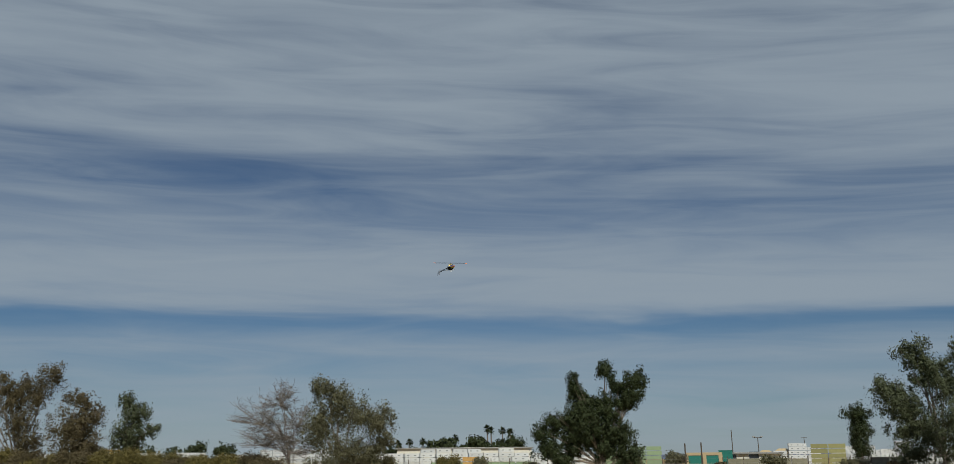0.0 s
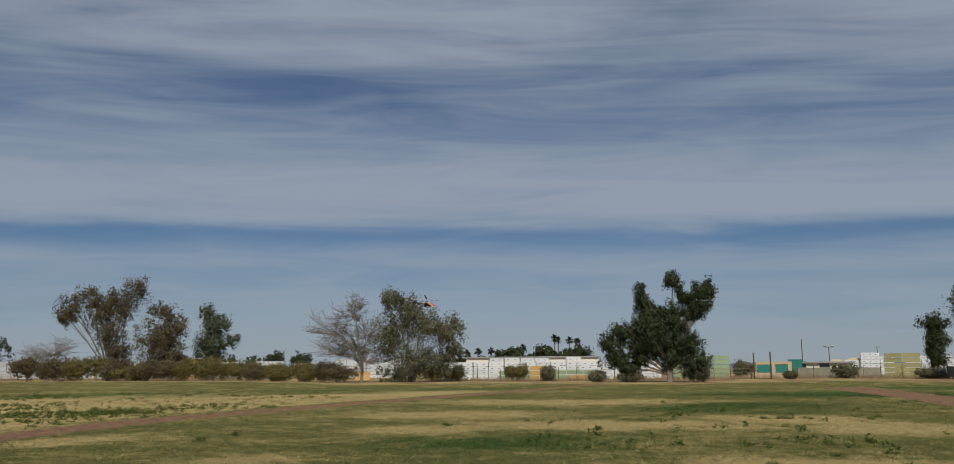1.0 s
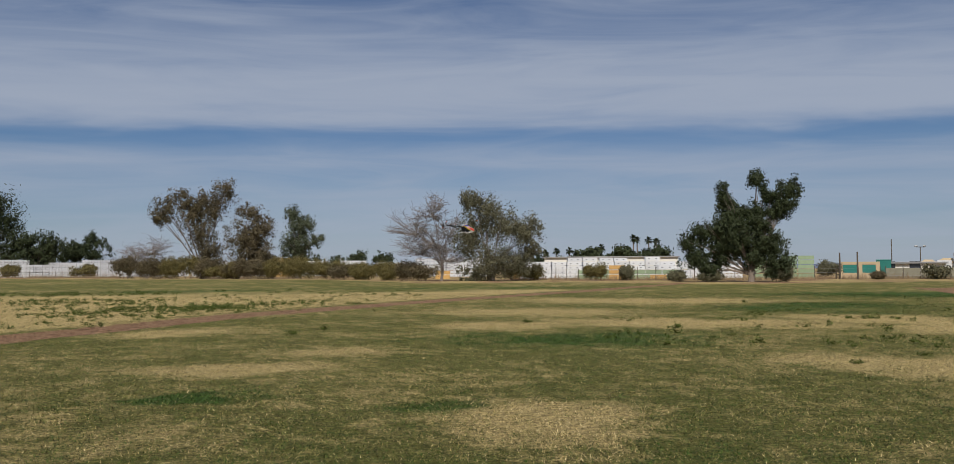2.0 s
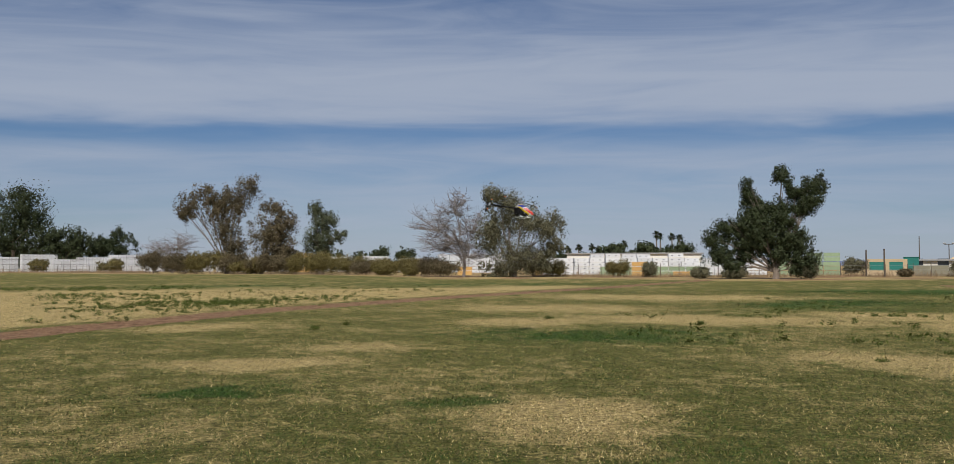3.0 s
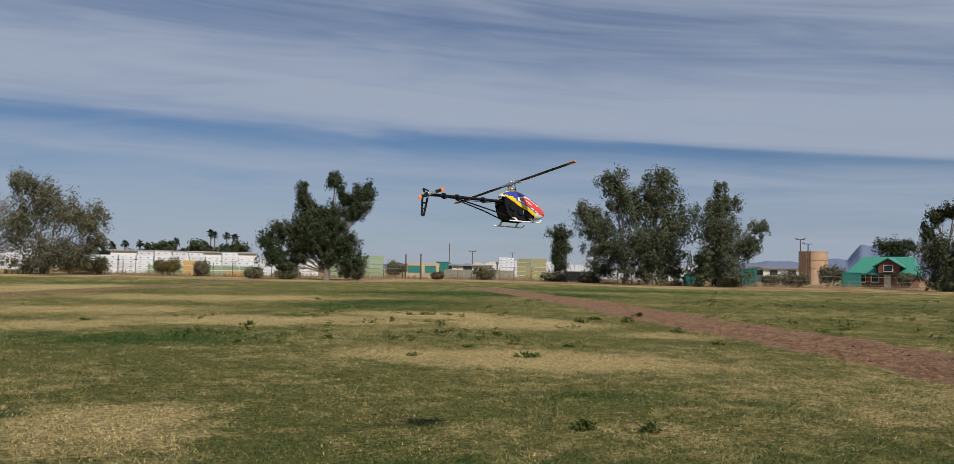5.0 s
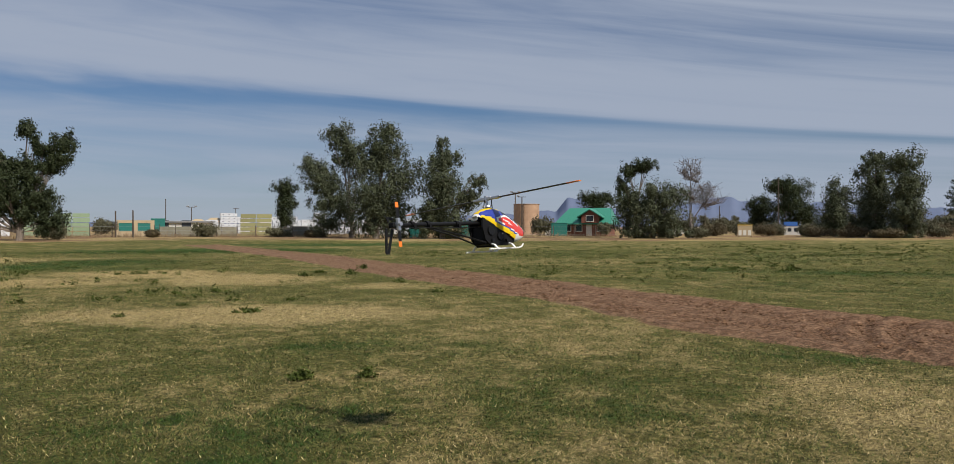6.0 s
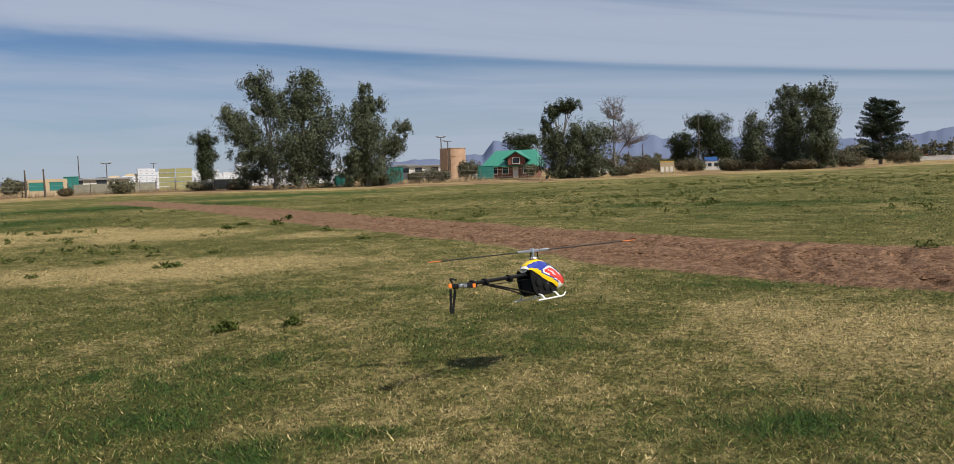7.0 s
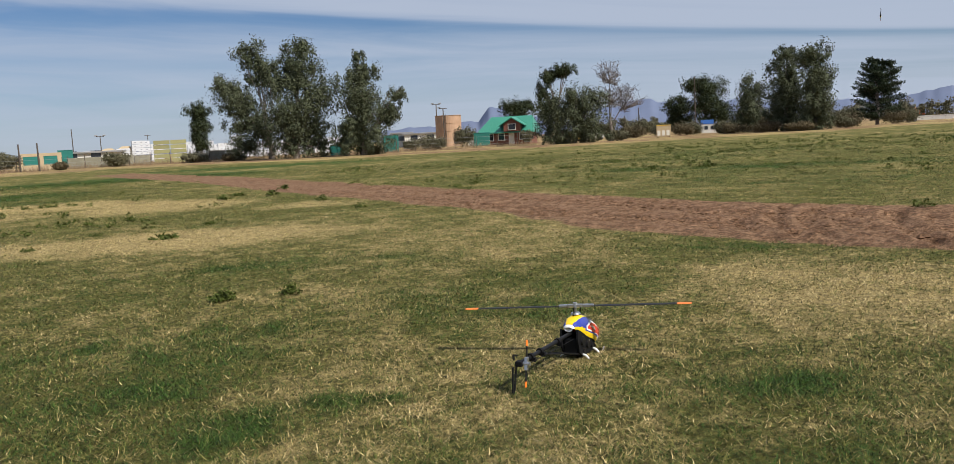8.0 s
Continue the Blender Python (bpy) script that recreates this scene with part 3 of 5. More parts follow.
def weed_drifts():
    """Scattered weeds beyond the tracks, too many to count."""
    r, verts, faces = random.Random(8), [], []
    beds = [(-28, -3, 26, 75, 150, -1), (44, 86, 26, 95, 210, 1), (12, 36, 19, 50, 40, 0), (-26, -12, 34, 46, 90, -1), (60, 86, 42, 80, 120, 1), (-21, -14.5, 38, 42, 60, -1), (-29, -19, 64, 76, 70, -1), (-13, -6, 40, 47, 26, -1), (-27, -18, 46, 56, 50, -1), (73, 86, 55, 75, 90, 1)]
    for a0, a1, d0, d1, n, side in beds:
        for _ in range(n):
            az, d = radians(r.uniform(a0, a1)), math.exp(r.uniform(math.log(d0), math.log(d1)))
            x, y = d * math.sin(az), d * math.cos(az)
            bare = float(sward(np.array([x]), np.array([y]))[2][0])
            left = float(np.interp(y, [q[1] for q in PATH], [q[0] for q in PATH]))
            right = float(np.interp(y, [q[1] for q in TRACK][::-1], [q[0] for q in TRACK][::-1]))
            if bare > 0.3 or (side < 0 and x > left - 1) or (side > 0 and x < right + 2.5):
                continue
            for _ in range(r.choice((1, 1, 2, 3, 5))):
                s = r.uniform(0.13, 0.34)
                v, f = weed_leaves(r, x + r.gauss(0, 0.6), y + r.gauss(0, 0.5), s, s * r.uniform(0.4, 0.8), 40)
                i = len(verts)
                verts += v
                faces += [tuple(q + i for q in g) for g in f]
    tagged(mesh_part("weed_drifts", verts, faces, WEED), "scattered dark green weeds in dry grass", "weeds", kind="stuff")


weed_drifts()

CLOD = material("soil_clod", (0.12, 0.067, 0.038), 0.95, vary=0.3, scale=25, bump=0.01, second=(0.17, 0.1, 0.06), island=0.25, spec=0.1)


def clods():
    r, verts, faces = random.Random(5), [], []
    for _ in range(5200):
        i = r.choice((1, 2, 2, 3, 3, 4, 4, 5, 5, 6))
        (ax, ay), (bx, by) = TRACK[i], TRACK[i + 1]
        u, off = r.random(), r.uniform(-1.8, 1.8) if r.random() < 0.5 else r.choice((-1.5, 1.6)) + r.gauss(0, 0.25)
        x, y = ax + (bx - ax) * u + off, ay + (by - ay) * u + r.uniform(-0.3, 0.3)
        s = r.uniform(0.008, 0.034) * (2.2 if r.random() < 0.04 else 1)
        n = len(verts)
        verts += [(x + s * r.uniform(0.7, 1.2) * dx, y + s * r.uniform(0.7, 1.2) * dy, s * 0.7 * dz * r.uniform(0.6, 1.1) - 0.005) for dx, dy, dz in ((1, 0, 0.2), (0, 1, 0.1), (-1, 0, 0.2), (0, -1, 0.1), (0.2, 0.1, 1.0), (0, 0, -0.6))]
        for a in range(4):
            b = (a + 1) % 4
            faces += [(n + a, n + b, n + 4), (n + b, n + a, n + 5)]
    tagged(mesh_part("soil_clods", verts, faces, CLOD), "crumbled brown soil clods on the track", "clods", kind="stuff")


clods()

# ---- trees ----
TREES = {
    "T0": (-28.4, 300, [(0.5, 19.6, 9.7, 7.7), (1.6, 23.9, 6.8, 3.4), (6.6, 16.3, 4.8, 4.8), (-0.1, 11.0, 12.6, 5.8), (-0.1, 7.2, 11.6, 2.4)]),
    "T0b": (-25.6, 290, [(-3.1, 10.8, 5.6, 3.7), (2.9, 10.1, 5.1, 3.7), (-0.1, 7.5, 8.4, 3.3)]),
    "T0c": (-22.9, 300, [(-5.4, 7.7, 4.8, 3.9), (1.9, 11.3, 3.9, 2.7), (0.8, 7.8, 6.8, 3.4)]),
    "T1": (-16.2, 197, [(-7.9, 15.1, 2.9, 3.2), (-5.3, 17.8, 2.9, 1.9), (-9.0, 12.6, 2.2, 1.4), (4.9, 18.6, 3.2, 3.5), (2.6, 15.2, 2.5, 3.2), (-0.4, 16.7, 3.2, 2.9), (-0.3, 10.0, 3.8, 3.8), (2.0, 6.3, 4.4, 3.2), (2.6, 2.4, 4.4, 2.8), (-2.1, 13.6, 3.8, 3.2)]),
    "T1b": (-14.0, 186, [(2.5, 14.0, 2.9, 2.3), (5.4, 10.8, 3.0, 2.7), (1.4, 9.0, 4.5, 3.6), (2.5, 5.5, 5.4, 3.0), (-0.3, 2.0, 3.6, 1.8), (5.4, 3.2, 3.0, 2.4)]),
    "T2": (-10.2, 190, [(-1.2, 13.7, 1.7, 2.1), (0.6, 11.6, 2.9, 3.1), (-0.6, 7.4, 3.5, 2.8), (4.1, 8.6, 1.5, 1.8), (-0.0, 5.0, 3.1, 1.3)]),
    "T4": (2.7, 126, [(-3.3, 11.7, 1.8, 2.0), (-1.0, 10.1, 2.5, 2.5), (1.1, 8.5, 3.1, 2.9), (4.7, 7.2, 2.9, 2.5), (-3.1, 6.0, 2.6, 3.6), (0.0, 3.3, 3.9, 2.9), (5.7, 4.6, 2.1, 1.6), (-2.1, 1.0, 3.1, 1.4), (3.6, 2.0, 3.1, 1.8)]),
    "T5": (19.5, 110, [(4.6, 11.2, 1.5, 1.6), (4.0, 9.3, 1.5, 1.2), (1.0, 12.5, 1.2, 1.3), (1.9, 10.4, 0.9, 1.2), (-3.0, 11.0, 1.1, 1.3), (-2.7, 9.3, 1.4, 1.4), (-0.6, 8.5, 2.2, 1.4), (-5.2, 6.0, 2.3, 1.4), (-7.1, 4.9, 1.4, 1.4), (-6.8, 2.9, 2.0, 1.4), (-5.2, 1.6, 1.7, 1.0), (-1.5, 5.9, 2.9, 1.9), (-1.0, 4.1, 2.2, 1.3), (2.2, 4.6, 1.9, 1.7), (3.5, 2.3, 1.7, 1.5), (2.4, 1.1, 1.4, 0.9), (-2.5, 7.3, 1.8, 1.5), (0.9, 7.0, 1.7, 1.5), (0.5, 2.8, 1.7, 1.4), (-3.3, 4.6, 2.0, 1.5), (3.0, 10.4, 1.2, 1.0), (-3.6, 3.0, 1.6, 1.0), (2.7, 8.3, 1.2, 1.1), (3.6, 8.2, 1.0, 0.8)]),
    "lowdark": (35.0, 160, [(-0.0, 8.6, 2.3, 1.8), (0.4, 5.3, 2.0, 2.3), (0.2, 2.6, 1.7, 2.0)]),
    "E1": (39.4, 127, [(-2.1, 15.1, 2.3, 1.9), (-0.9, 12.7, 2.6, 2.0), (-5.9, 10.4, 2.3, 1.9), (-4.1, 8.0, 3.6, 2.7), (0.7, 10.6, 2.3, 2.3), (-3.3, 4.9, 3.4, 1.8), (-3.4, 2.1, 3.4, 1.9), (-0.8, 4.4, 2.3, 2.3)]),
    "E2": (41.0, 116, [(1.4, 14.5, 2.4, 1.7), (1.5, 12.2, 2.7, 2.1), (0.7, 9.8, 3.7, 2.1), (0.2, 6.5, 4.1, 2.9), (3.8, 8.1, 2.5, 2.5), (-0.7, 3.7, 3.3, 2.1), (2.9, 4.1, 2.5, 1.6), (-0.8, 1.5, 3.7, 1.5), (3.2, 1.6, 2.5, 1.6)]),
    "E3": (45.4, 112, [(-0.0, 12.5, 1.1, 1.0), (-0.2, 10.2, 3.0, 1.7), (-0.6, 7.8, 3.2, 2.4), (0.9, 5.1, 3.2, 2.4), (-1.5, 3.1, 2.4, 1.6), (4.9, 7.5, 1.4, 1.3), (3.7, 5.4, 1.6, 1.6), (-2.0, 1.4, 2.4, 1.4), (1.2, 2.1, 3.0, 1.9)]),
    "F0": (55.7, 185, [(-1.8, 7.7, 2.7, 2.0), (1.8, 7.7, 2.3, 1.7), (0.1, 5.7, 3.3, 2.7)]),
    "F1": (58.3, 121, [(-1.1, 9.4, 1.3, 1.1), (1.2, 10.1, 1.8, 1.0), (-1.8, 7.3, 1.1, 1.3), (-1.2, 5.1, 1.7, 1.7)]),
    "F2": (59.4, 120, [(-2.1, 4.2, 3.2, 2.4), (0.1, 6.2, 2.2, 1.8), (2.6, 5.5, 2.6, 2.2), (1.3, 2.8, 3.4, 2.2), (-2.9, 2.1, 2.6, 1.6), (-2.5, 0.6, 2.6, 0.8), (1.7, 0.9, 3.4, 1.1)]),
    "H0": (66.0, 220, [(0.1, 6.3, 3.2, 2.8), (0.4, 3.2, 3.3, 2.2)]),
    "H": (67.8, 214, [(-2.8, 11.6, 2.7, 2.3), (1.5, 10.3, 3.8, 3.1), (0.0, 6.7, 5.2, 3.7), (4.2, 4.0, 3.1, 2.9), (0.0, 2.7, 4.6, 1.8)]),
    "I1": (70.5, 152, [(0.5, 6.6, 2.6, 2.6), (-0.2, 3.0, 2.7, 2.7), (0.5, 1.2, 2.7, 1.2)]),
    "I2": (72.8, 143, [(0.0, 11.8, 2.0, 1.7), (-0.2, 8.9, 2.8, 2.3), (0.0, 5.6, 3.6, 3.1), (-0.4, 2.3, 3.9, 2.3), (0.0, 0.8, 4.1, 1.1)]),
    "I3": (74.4, 137, [(-0.0, 10.8, 2.6, 2.1), (0.4, 7.6, 2.7, 2.7), (0.4, 4.0, 2.5, 3.0), (0.2, 1.3, 2.7, 1.3)]),
    "T3": (-0.7, 129, [(-5.0, 8.2, 3.2, 2.4), (-1.8, 10.9, 2.7, 2.4), (-0.8, 6.6, 4.3, 3.2), (-4.0, 5.0, 3.2, 2.1), (1.6, 8.0, 2.6, 2.8), (1.0, 4.0, 3.2, 2.2)]),
    "G": (61.8, 127, [(0.1, 9.5, 1.7, 2.3), (2.7, 5.8, 1.9, 2.1), (0.5, 6.4, 1.8, 1.8)]),
    "dedbush": (-19.5, 215, [(-2.5, 6.1, 4.2, 2.4), (1.8, 7.1, 4.2, 2.8), (-0.0, 4.1, 5.5, 2.1)]),
}
GREY = "tall grey-green gum tree with hanging leaf sprays by the fence"
for key, leaf, label, count, size in (
    ("T0", LEAF_DARK, "broad dark tree behind the white stacks", 4200, 0.8), ("T0b", LEAF_DARK, "low dark tree behind the white stacks", 2600, 0.75), ("T0c", LEAF_DARK, "low dark tree behind the hedge", 2200, 0.75),
    ("T1", LEAF_RUST, "spreading tree with thin rust-tinged foliage", 5200, 0.5), ("T1b", LEAF_RUST, "bushy tree with brownish foliage above the hedge", 4200, 0.5), ("T2", LEAF_GREY, "slim upright grey-green tree above the hedge", 2600, 0.5),
    ("T4", LEAF_OLIVE, "rounded olive-green tree beside a bare one", 9000, 0.34), ("T5", LEAF_DARK, "dark dense tree with a leaning limb at the fence", 17000, 0.33), ("lowdark", LEAF_DARK, "small dark tree beside taller gums", 2600, 0.4),
    ("E1", LEAF_GREY, GREY, 7500, 0.36), ("E2", LEAF_GREY, GREY, 9500, 0.36), ("E3", LEAF_GREY, GREY, 8500, 0.34),
    ("F0", LEAF_DARK, "low dark tree behind the green-roofed house", 2200, 0.4), ("F1", LEAF_DARK, "tree with a bare stem and high dark tufts", 2600, 0.34), ("F2", LEAF_GREY, "wide bushy grey-green tree by the house", 7000, 0.34),
    ("H0", LEAF_DARK, "round dark tree beside a pole", 2600, 0.5), ("H", LEAF_DARK, "dark round-crowned tree beside a pole", 4200, 0.55), ("I1", LEAF_GREY, "low grey-green tree at the far edge", 3200, 0.4),
    ("I2", LEAF_GREY, "tall dense gum tree at the far edge of the field", 6500, 0.4), ("I3", LEAF_GREY, "tall grey-green tree at the far edge", 5200, 0.4)):
    az, d, blobs = TREES[key]
    tree(az, d, blobs, leaf, label, len(key) * 31 + count + round(az * 7), count, size, 0.2 if key in ("H", "H0") else 0.9, 0.2 + 0.012 * max(b[1] for b in blobs))
for key, label, seed in (("T3", "leafless grey tree with dense twigs by the hedge", 5), ("G", "leafless pale tree with fine twigs beside a gum", 6), ("dedbush", "leafless brown thicket behind the hedge", 7)):
    az, d, blobs = TREES[key]
    bare_tree(az, d, blobs, label, seed)


def pine(az, d, height, half, seed):
    """Whorls of boughs that sweep upwards, with needle tufts along them, on a stem that forks near the top."""
    rng = np.random.default_rng(seed)
    t = thing("pine", at(az, d), "broad dark pine with upswept boughs at the field's edge", "tree")
    bm, tufts = bmesh.new(), []
    tube(bm, [(0, 0, -0.1), (0.1, 0, height * 0.5), (-0.9, 0, height * 0.97)], [0.38, 0.22, 0.04], 8)
    tube(bm, [(0.1, 0, height * 0.48), (1.0, 0.2, height * 0.7), (1.7, 0.2, height * 0.9)], [0.17, 0.1, 0.03], 6)
    for _ in range(135):
        k = rng.uniform(0.07, 0.97)
        fork = k > 0.55 and rng.random() < 0.45
        z = height * min(k, 0.88 if fork else 0.97)
        stem = np.array([np.interp(z, [height * 0.48, height * 0.9], [0.1, 1.7]) if fork else np.interp(z, [0, height * 0.5, height], [0, 0.1, -0.9]), 0, z])
        reach = half * np.interp(k, [0.05, 0.2, 0.45, 0.75, 1.0], [0.7, 1.0, 0.85, 0.5, 0.1]) * rng.uniform(0.65, 1.1)
        a = rng.uniform(0, math.tau)
        way = np.array([math.cos(a), math.sin(a), 0])
        lift_up = rng.uniform(0.25, 0.6) * np.interp(k, [0, 1], [0.3, 1.0])
        pts = [stem + way * reach * q + np.array([0, 0, reach * lift_up * q ** 1.5]) for q in (0, 0.5, 1)]
        tube(bm, [tuple(p) for p in pts], [0.07, 0.045, 0.015], 4, False)
        for q in np.linspace(0.3, 1.0, 6):
            c = stem + way * reach * q + np.array([0, 0, reach * lift_up * q ** 1.5])
            n = 26
            p = c + np.clip(rng.normal(size=(n, 3)), -1.6, 1.6) * np.array([0.34, 0.34, 0.19])
            axis = rng.normal(size=(n, 3)) * 0.6 + way * 0.7 + np.array([0, 0, 0.6])
            axis /= np.linalg.norm(axis, axis=1)[:, None]
            side = np.cross(axis, rng.normal(size=(n, 3)))
            side /= np.linalg.norm(side, axis=1)[:, None] + 1e-9
            s = rng.uniform(0.25, 0.5, size=(n, 1))
            tufts.append(np.stack([p - axis * s * 0.5, p + side * s * 0.2, p + axis * s * 0.5, p - side * s * 0.2], 1))
    part("trunk", bm, BARK, t)
    quads_part("crown", np.concatenate(tufts), LEAF_PINE, t)


pine(77.9, 178, 12.6, 4.9, 21)


def bush(az, d, w, h, leaf, label, seed, count=900, size=0.3, group=""):
    rng = np.random.default_rng(seed)
    t = thing("bush", at(az, d), label, "bush", group)
    blobs = [(rng.uniform(-0.35, 0.35) * w, h * rng.uniform(0.35, 0.6), w * rng.uniform(0.2, 0.34), h * rng.uniform(0.3, 0.42)) for _ in range(6)]
    bm = bmesh.new()
    for u, z, ru, rz in blobs:
        tube(bm, [(u * 0.3, 0, -0.05), (u * 0.7, 0, z * 0.5), (u, 0, z)], [0.05, 0.04, 0.02], 4)
    part("stems", bm, BARK, t)
    quads_part("foliage", leaves(blobs, count, size, 0.0, rng, slim=0.55), leaf, t)


rng = np.random.default_rng(3)
for k in range(22):
    az = -20.5 + k * 0.88
    d = np.interp(az, [-21, -12, -6, -2], [205, 178, 150, 126])
    bush(az + rng.uniform(-0.2, 0.2), d, 5.4 * d / 180 * rng.uniform(0.9, 1.3), 4.9 * d / 180 * rng.uniform(0.62, 1.2), LEAF_RUST if k in (0, 1, 2, 5, 8, 9, 15, 20, 21) else LEAF_HEDGE, "yellow-green hedge bush at the field's edge", 40 + k, 620, 0.36 * d / 180, "hedge bushes")
for az, d, w, h in ((-27.0, 270, 4.5, 4.0), (-23.2, 250, 7, 4.2), (4.2, 128, 3.6, 3.0), (5.4, 129, 2.8, 2.6), (9.5, 126, 3.1, 2.6), (11.6, 127, 2.6, 2.4), (21.6, 110, 2.0, 2.2), (24.0, 140, 3.4, 3.0), (30.0, 138, 3.6, 2.2), (50.0, 125, 3.5, 2.3), (52.0, 150, 3.6, 3.6), (48.5, 128, 2.4, 1.8), (56.2, 146, 1.8, 2.6), (65.0, 160, 3.0, 2.6), (64.0, 200, 4.5, 4.2), (69.0, 150, 3.0, 2.0), (76.2, 190, 6.0, 4.2), (79.6, 190, 4.0, 4.2), (15.0, 111, 2.6, 1.6), (17.0, 110, 2.8, 1.5)):
    bush(az, d, w, h, LEAF_OLIVE if az > 10 else LEAF_HEDGE, "low scrubby bush at the field's edge", round(az * 13) + 700, 420, 0.3 * d / 150, "scrub bushes")

for k, (az, d, w, h) in enumerate(((62.4, 122, 3.0, 1.7), (63.4, 150, 5.0, 2.4), (66.4, 150, 4.0, 2.3), (66.9, 156, 4.0, 2.7), (69.6, 142, 4.0, 1.7), (71.4, 138, 5.0, 1.9), (75.5, 148, 5.0, 2.2), (76.3, 150, 4.5, 2.6), (78.9, 172, 4.0, 2.6), (79.6, 180, 4.0, 3.0), (73.5, 134, 4.0, 1.5), (26.9, 133, 2.6, 1.2), (34.6, 132, 3.6, 1.4), (37.0, 128, 3.4, 1.1), (45.9, 114, 3.8, 1.2))):
    bush(az, d, w, h, LEAF_RUST if k % 3 else LEAF_OLIVE, "low brown scrub at the field's edge", 900 + k, 380, 0.24, "brown scrub")

# ---- timber yard and buildings ----
WRAP = material("white_wrap", (0.62, 0.63, 0.66), 0.45, vary=0.1, scale=1.5, objects=0.1, second=(0.5, 0.52, 0.56))
PRINT = material("dark_print", (0.12, 0.13, 0.16), 0.6, vary=0.2, scale=3)
GREENSTACK = material("green_treated_timber", (0.24, 0.32, 0.2), 0.7, vary=0.2, scale=2, objects=0.12)
OLIVESTACK = material("olive_timber", (0.3, 0.29, 0.13), 0.7, vary=0.2, scale=2, objects=0.12)
RAWTIMBER = material("raw_timber", (0.5, 0.3, 0.1), 0.7, vary=0.25, scale=2, objects=0.15)
TEAL = material("teal_sheet", (0.012, 0.17, 0.14), 0.5, vary=0.2, scale=2, second=(0.02, 0.14, 0.13))
CREAM = material("cream_board", (0.46, 0.36, 0.23), 0.7, vary=0.15, scale=2)
POSTWOOD = material("dark_post", (0.09, 0.07, 0.055), 0.9, vary=0.3, scale=6)
STEEL = material("weathered_steel", (0.32, 0.32, 0.33), 0.5, 0.6, vary=0.2, scale=4)
RUST = material("rusty_tank", (0.36, 0.22, 0.14), 0.75, 0.1, vary=0.25, scale=1.2, second=(0.48, 0.33, 0.22))
ROOFGREEN = material("green_roof", (0.05, 0.25, 0.18), 0.45, 0.1, vary=0.12, scale=3)
BRICKWALL = material("red_brown_wall", (0.2, 0.075, 0.05), 0.8, vary=0.3, scale=3)
PLASTER = material("pale_plaster", (0.68, 0.66, 0.62), 0.8, vary=0.12, scale=2)
GLASS = material("window_glass", (0.03, 0.035, 0.045), 0.08, vary=0.1, scale=2, spec=0.8)
YELLOW = material("machine_yellow", (0.7, 0.48, 0.03), 0.45, vary=0.15, scale=4)
ORANGE = material("machine_orange", (0.75, 0.2, 0.06), 0.45, vary=0.15, scale=4)
BLUE = material("blue_sheet", (0.05, 0.16, 0.5), 0.5, vary=0.15, scale=4)
RUBBER = material("rubber", (0.025, 0.025, 0.025), 0.8, vary=0.2, scale=8)
SCREEN = material("fence_brush", (0.24, 0.17, 0.1), 0.9, vary=0.4, scale=3, island=0.4)
# the blue of distant air is painted into the mountains' base colour
MOUNTAIN = material("haze_painted_mountain", (0.125, 0.158, 0.25), 1.0, vary=0.06, scale=0.01, second=(0.14, 0.165, 0.245), spec=0.0)
pack_meshes = {}


def pack(w, mat, parent, m):
    """One strapped pack of boards, 0.74 m high, with its printed marks."""
    key = (round(w, 2), mat.name)
    if key not in pack_meshes:
        bm = bmesh.new()
        box(bm, -w / 2, w / 2, -0.6, 0.6, 0.1, 0.74)
        for x in (-w * 0.33, w * 0.33):
            box(bm, x - 0.06, x + 0.06, -0.55, 0.55, 0.0, 0.07)
        n = len(bm.faces)
        if mat is WRAP:
            for k in range(max(1, int(w / 1.2))):
                x = -w / 2 + 0.6 + 1.2 * k
                box(bm, x - 0.16, x + 0.16, -0.612, -0.59, 0.36, 0.48)
        me = bpy.data.meshes.new("pack")
        bm.faces.ensure_lookup_table()
        for f in bm.faces[n:]:
            f.material_index = 1
        bm.to_mesh(me)
        bm.free()
        me.materials.append(mat)
        me.materials.append(PRINT)
        pack_meshes[key] = me
    ob = new("pack", pack_meshes[key])
    ob.parent = parent
    ob.matrix_basis = m
    return ob


def stack(az, d, columns, tiers, mat, label, seed, w=2.5, turn=0.0, uneven=1):
    r = random.Random(seed)
    t = thing("timber_stack", at(az, d, 0, turn), label, "timber stack", "stacks in the timber yard")
    for c in range(columns):
        top = tiers - (r.randint(0, uneven) if columns > 1 else 0)
        for k in range(top):
            pack(w, mat, t, pose((c - (columns - 1) / 2) * (w + 0.12) + r.uniform(-0.05, 0.05), r.uniform(-0.08, 0.08), k * 0.745))


